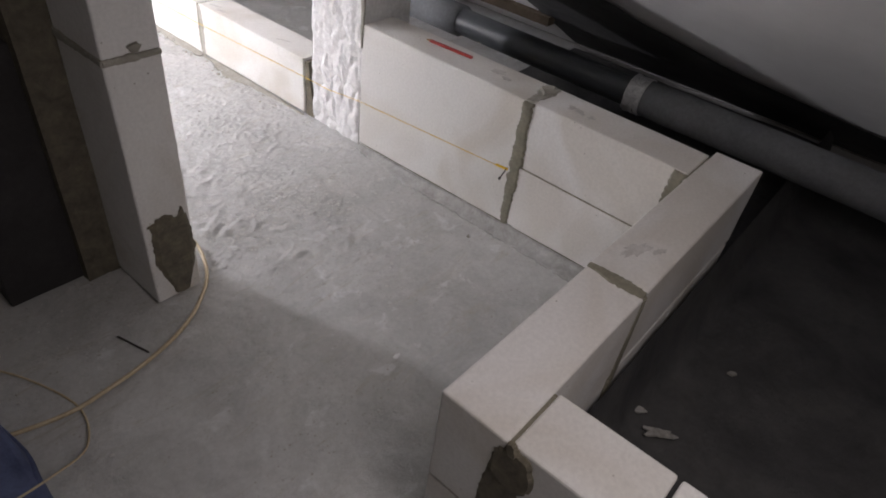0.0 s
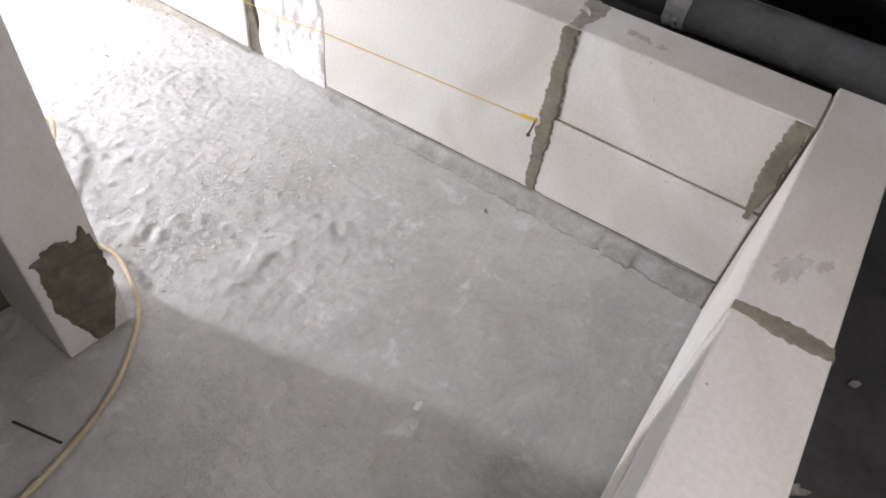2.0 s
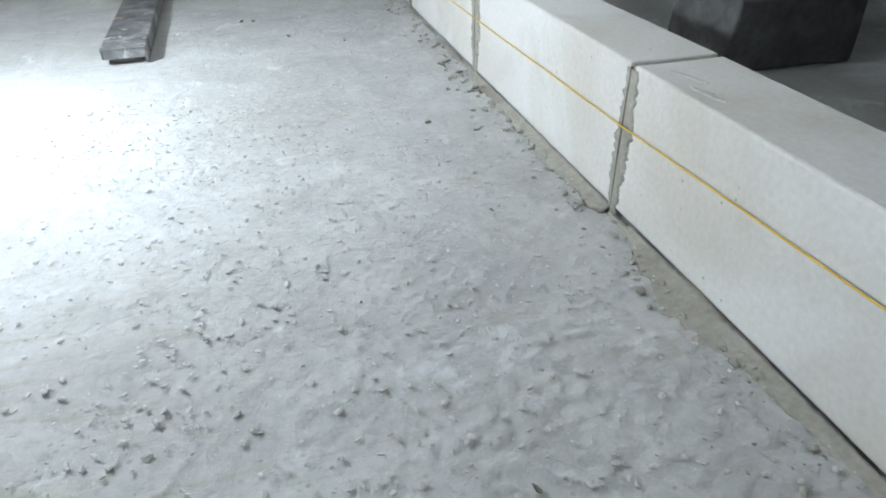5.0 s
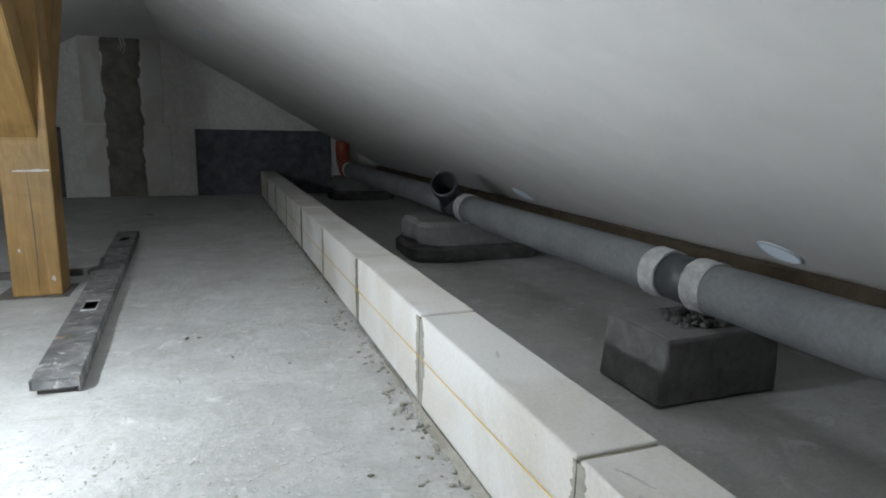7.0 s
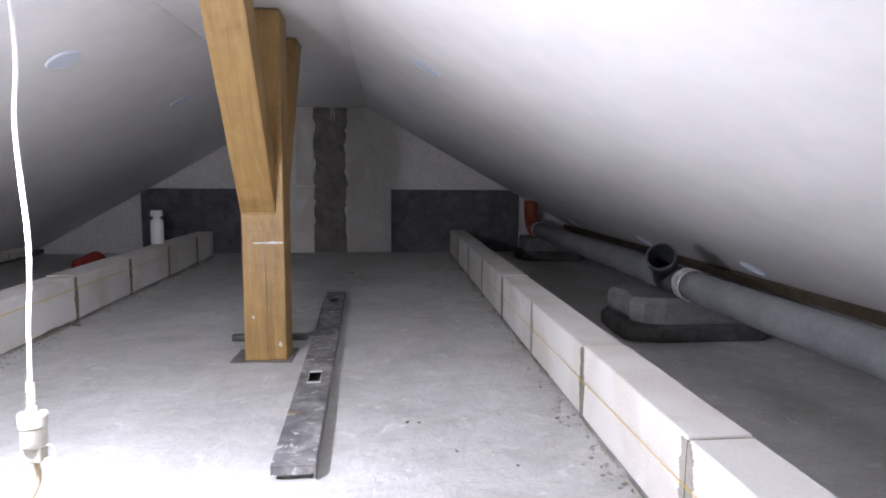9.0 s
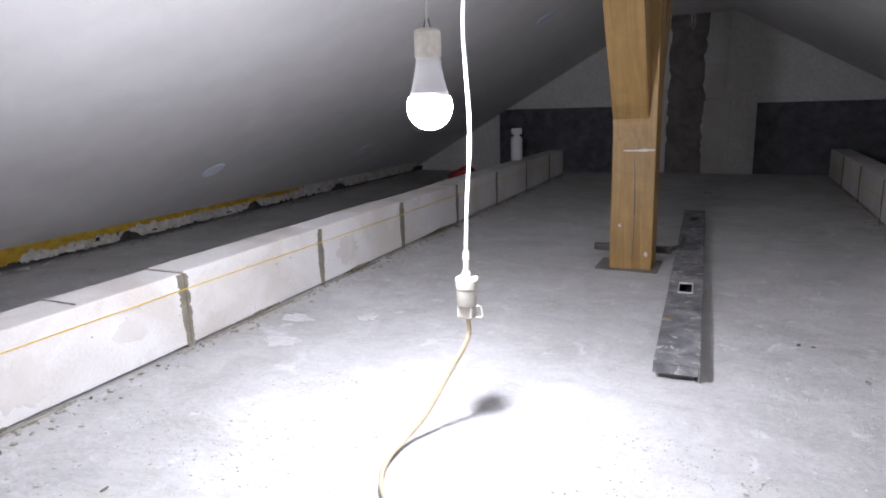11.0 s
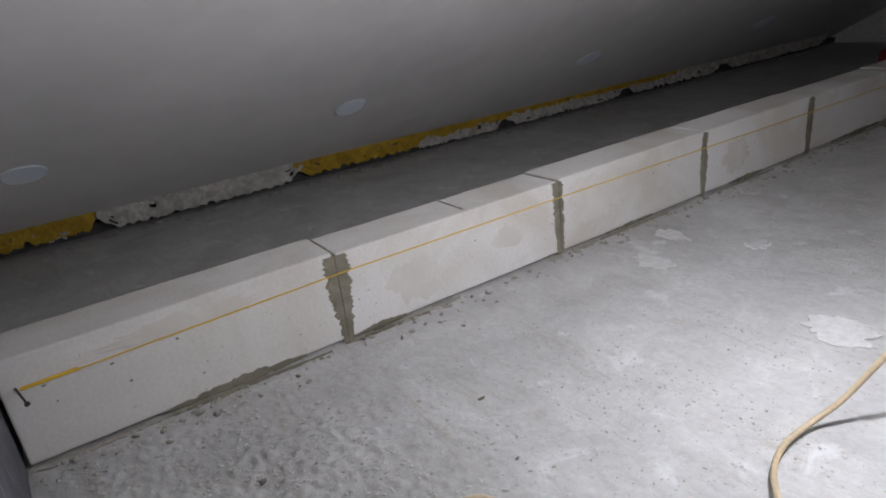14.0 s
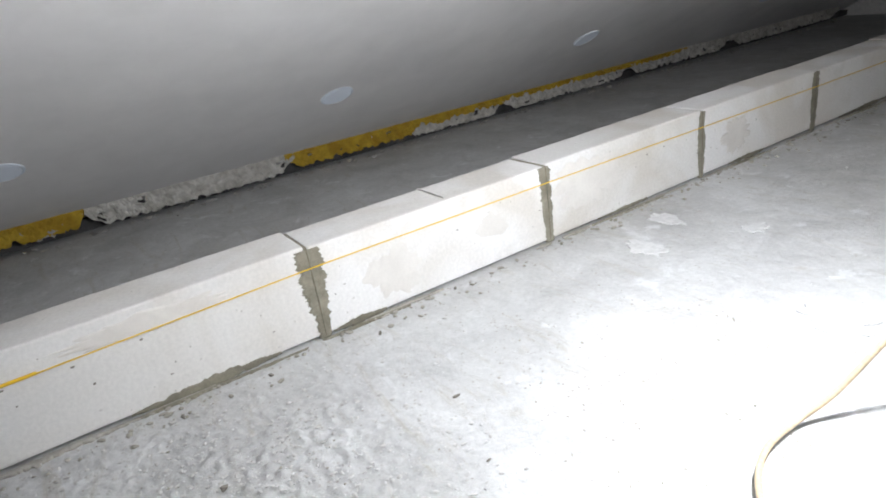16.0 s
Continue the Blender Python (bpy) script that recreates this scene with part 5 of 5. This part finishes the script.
# pale lime patches dried on the screed
for k, (x, y, a, b) in enumerate(((-1.578, 1.044, 0.022, 0.03), (-1.257, 0.766, 0.055, 0.05), (-1.70, 0.80, 0.05, 0.03), (-1.775, 0.971, 0.05, 0.025))):
    solo("lime_patch", blotch(bmesh.new(), (x, y, 0.0005), (1, 0, 0), (0, 1, 0), (0, 0, 1), a, b, 0.0004, 90 + k, 60, 0.2), LIME, "pale dried lime patch on the concrete floor", "patch", "lime patches")


def mortar_chip(x, y, length, seed, mat, label):
    """A broken flake of mortar lying on the floor."""
    rnd = random.Random(seed)
    bm = bmesh.new()
    bmesh.ops.create_icosphere(bm, subdivisions=2, radius=1.0)
    turn = Matrix.Rotation(rnd.uniform(0, 6.3), 4, "Z")
    bm.transform(Matrix.Translation((x, y, 0.002)) @ turn @ Matrix.Diagonal((length / 2, length * rnd.uniform(0.16, 0.32), min(0.0024, length * 0.16), 1)))
    solo("mortar_chip", rough_up(bm, length * 0.16, 2.4 / length), mat, label, "chip", "chips on the floor")


DARK_SPOTS = ((-0.157, 0.043), (-0.164, 0.365), (-0.363, 1.013), (-0.069, 1.731), (-0.067, 1.197), (-0.088, 1.718), (-0.444, 1.193), (-0.475, 1.195), (-0.232, 0.927), (-0.051, 1.45), (-0.045, 0.906), (-1.543, 0.153), (-1.521, -0.394), (-1.714, -0.451), (-1.826, 0.162), (-1.387, 0.1), (-1.575, -0.279), (-1.603, -0.218), (-0.266, -0.379), (-0.097, -1.411))
for k, (x, y) in enumerate(DARK_SPOTS):
    mortar_chip(x, y, 0.009 + 0.009 * ((k * 7) % 5) / 4, 400 + k, CHIP, "dark mortar chip on the concrete floor")
rnd = random.Random(41)
for k in range(24):
    mortar_chip(-0.016 - abs(rnd.gauss(0, 0.022)), rnd.choice((0.62, 0.46, 0.52, 0.30, 1.25, 1.9, 2.7)) + rnd.gauss(0, 0.05), rnd.uniform(0.006, 0.024), 430 + k, MORTAR if k % 3 else CHIP, "crumbled mortar scrap at the foot of the block row")
for k in range(22):
    mortar_chip(-1.884 + abs(rnd.gauss(0, 0.02)), rnd.uniform(-0.35, 2.6), rnd.uniform(0.008, 0.02), 470 + k, MORTAR_WET if k % 2 else CHIP, "dark mortar scrap at the foot of the smeared row")
for k, (x, y) in enumerate(((-0.777, 3.804), (-0.75, 3.76), (-1.859, 2.374), (-0.552, -1.575))):
    mortar_chip(x, y, 0.045 if k < 3 else 0.022, 495 + k, CHIP if k < 3 else LIME, "loose fragment lying on the concrete floor")


def scatter(name, count, small, large, mat, label, seed, zone, flat=0.65):
    """Many small uneven crumbs on the floor, in one mesh."""
    rng = np.random.RandomState(seed)
    unit = bmesh.new()
    bmesh.ops.create_icosphere(unit, subdivisions=1, radius=1.0)
    shape = np.array([v.co[:] for v in unit.verts])
    tris = np.array([[v.index for v in f.verts] for f in unit.faces])
    unit.free()
    spots = np.array([zone(rng) for _ in range(count)])
    spots = spots[(spots[:, 0] > -1.885) & (spots[:, 0] < -0.012) & (spots[:, 1] > -1.85) & (spots[:, 1] < 4.7)]
    n = len(spots)
    size = small + (large - small) * rng.rand(n, 1, 1) ** 2.5
    wide = size * np.stack([rng.uniform(0.8, 1.7, n), rng.uniform(0.7, 1.1, n), rng.uniform(0.6, 1.0, n) * flat], -1)[:, None]
    verts = shape[None] * rng.uniform(0.75, 1.2, (n, len(shape), 1)) * wide
    a = rng.uniform(0, 6.3, n)[:, None]
    x, y = verts[..., 0] * np.cos(a) - verts[..., 1] * np.sin(a), verts[..., 0] * np.sin(a) + verts[..., 1] * np.cos(a)
    verts = np.stack([x + spots[:, :1], y + spots[:, 1:], verts[..., 2] + 0.001], -1).reshape(-1, 3)
    faces = (tris[None] + len(shape) * np.arange(n)[:, None, None]).reshape(-1, 3)
    me = bpy.data.meshes.new(name)
    me.from_pydata(verts.tolist(), [], faces.tolist())
    me.materials.append(mat)
    tagged(new(name, me), label, "crumbs", kind="stuff")


def around(rng, *centres):
    cx, cy, rx, ry = centres[rng.randint(len(centres))]
    return rng.normal(cx, rx), rng.normal(cy, ry)


scatter("screed_crumbs", 11000, 0.001, 0.0042, CRUMB, "grey screed crumbs stuck to the rough floor", 31, lambda r: around(r, (-0.75, -0.6, 0.3, 0.25), (-0.75, -0.6, 0.3, 0.25), (-1.55, -0.25, 0.2, 0.16), (-1.5, -0.2, 0.25, 0.2), (-0.5, 0.1, 0.3, 0.3), (-0.3, -0.2, 0.2, 0.5), (-0.48, -1.0, 0.15, 0.06)), 0.5)
scatter("floor_crumbs", 2200, 0.001, 0.003, CONCRETE, "fine grey crumbs over the whole floor", 32, lambda r: (r.uniform(-1.89, -0.02), r.uniform(-1.8, 3.0)))
scatter("dark_crumbs", 2300, 0.0006, 0.0026, MORTAR, "dark mortar crumbs scattered on the floor", 21, lambda r: (r.uniform(-1.9, -0.03), r.uniform(-1.8, 3.6)) if r.rand() < 0.12 else around(r, (-0.7, 0.42, 0.13, 0.03), (-0.6, 0.52, 0.12, 0.03), (-0.72, 0.60, 0.1, 0.03), (-1.25, 0.42, 0.16, 0.03), (-1.32, 0.62, 0.14, 0.04), (-1.45, 0.3, 0.14, 0.05), (-1.05, 0.2, 0.15, 0.03), (-0.5, 0.33, 0.15, 0.05), (-1.6, -0.2, 0.15, 0.15)))
scatter("pale_crumbs", 1800, 0.001, 0.003, LIME, "pale lime crumbs on the rough screed", 22, lambda r: around(r, (-0.75, -0.55, 0.35, 0.3), (-1.5, -0.2, 0.2, 0.18)))
scatter("wall_crumbs", 1500, 0.001, 0.007, MORTAR, "grey mortar crumbs along the block rows", 23, lambda r: (-0.012 - abs(r.normal(0, 0.03)), r.uniform(-0.5, 4.5)) if r.rand() < 0.5 else (-1.885 + abs(r.normal(0, 0.03)), r.uniform(-0.5, 4.5)))
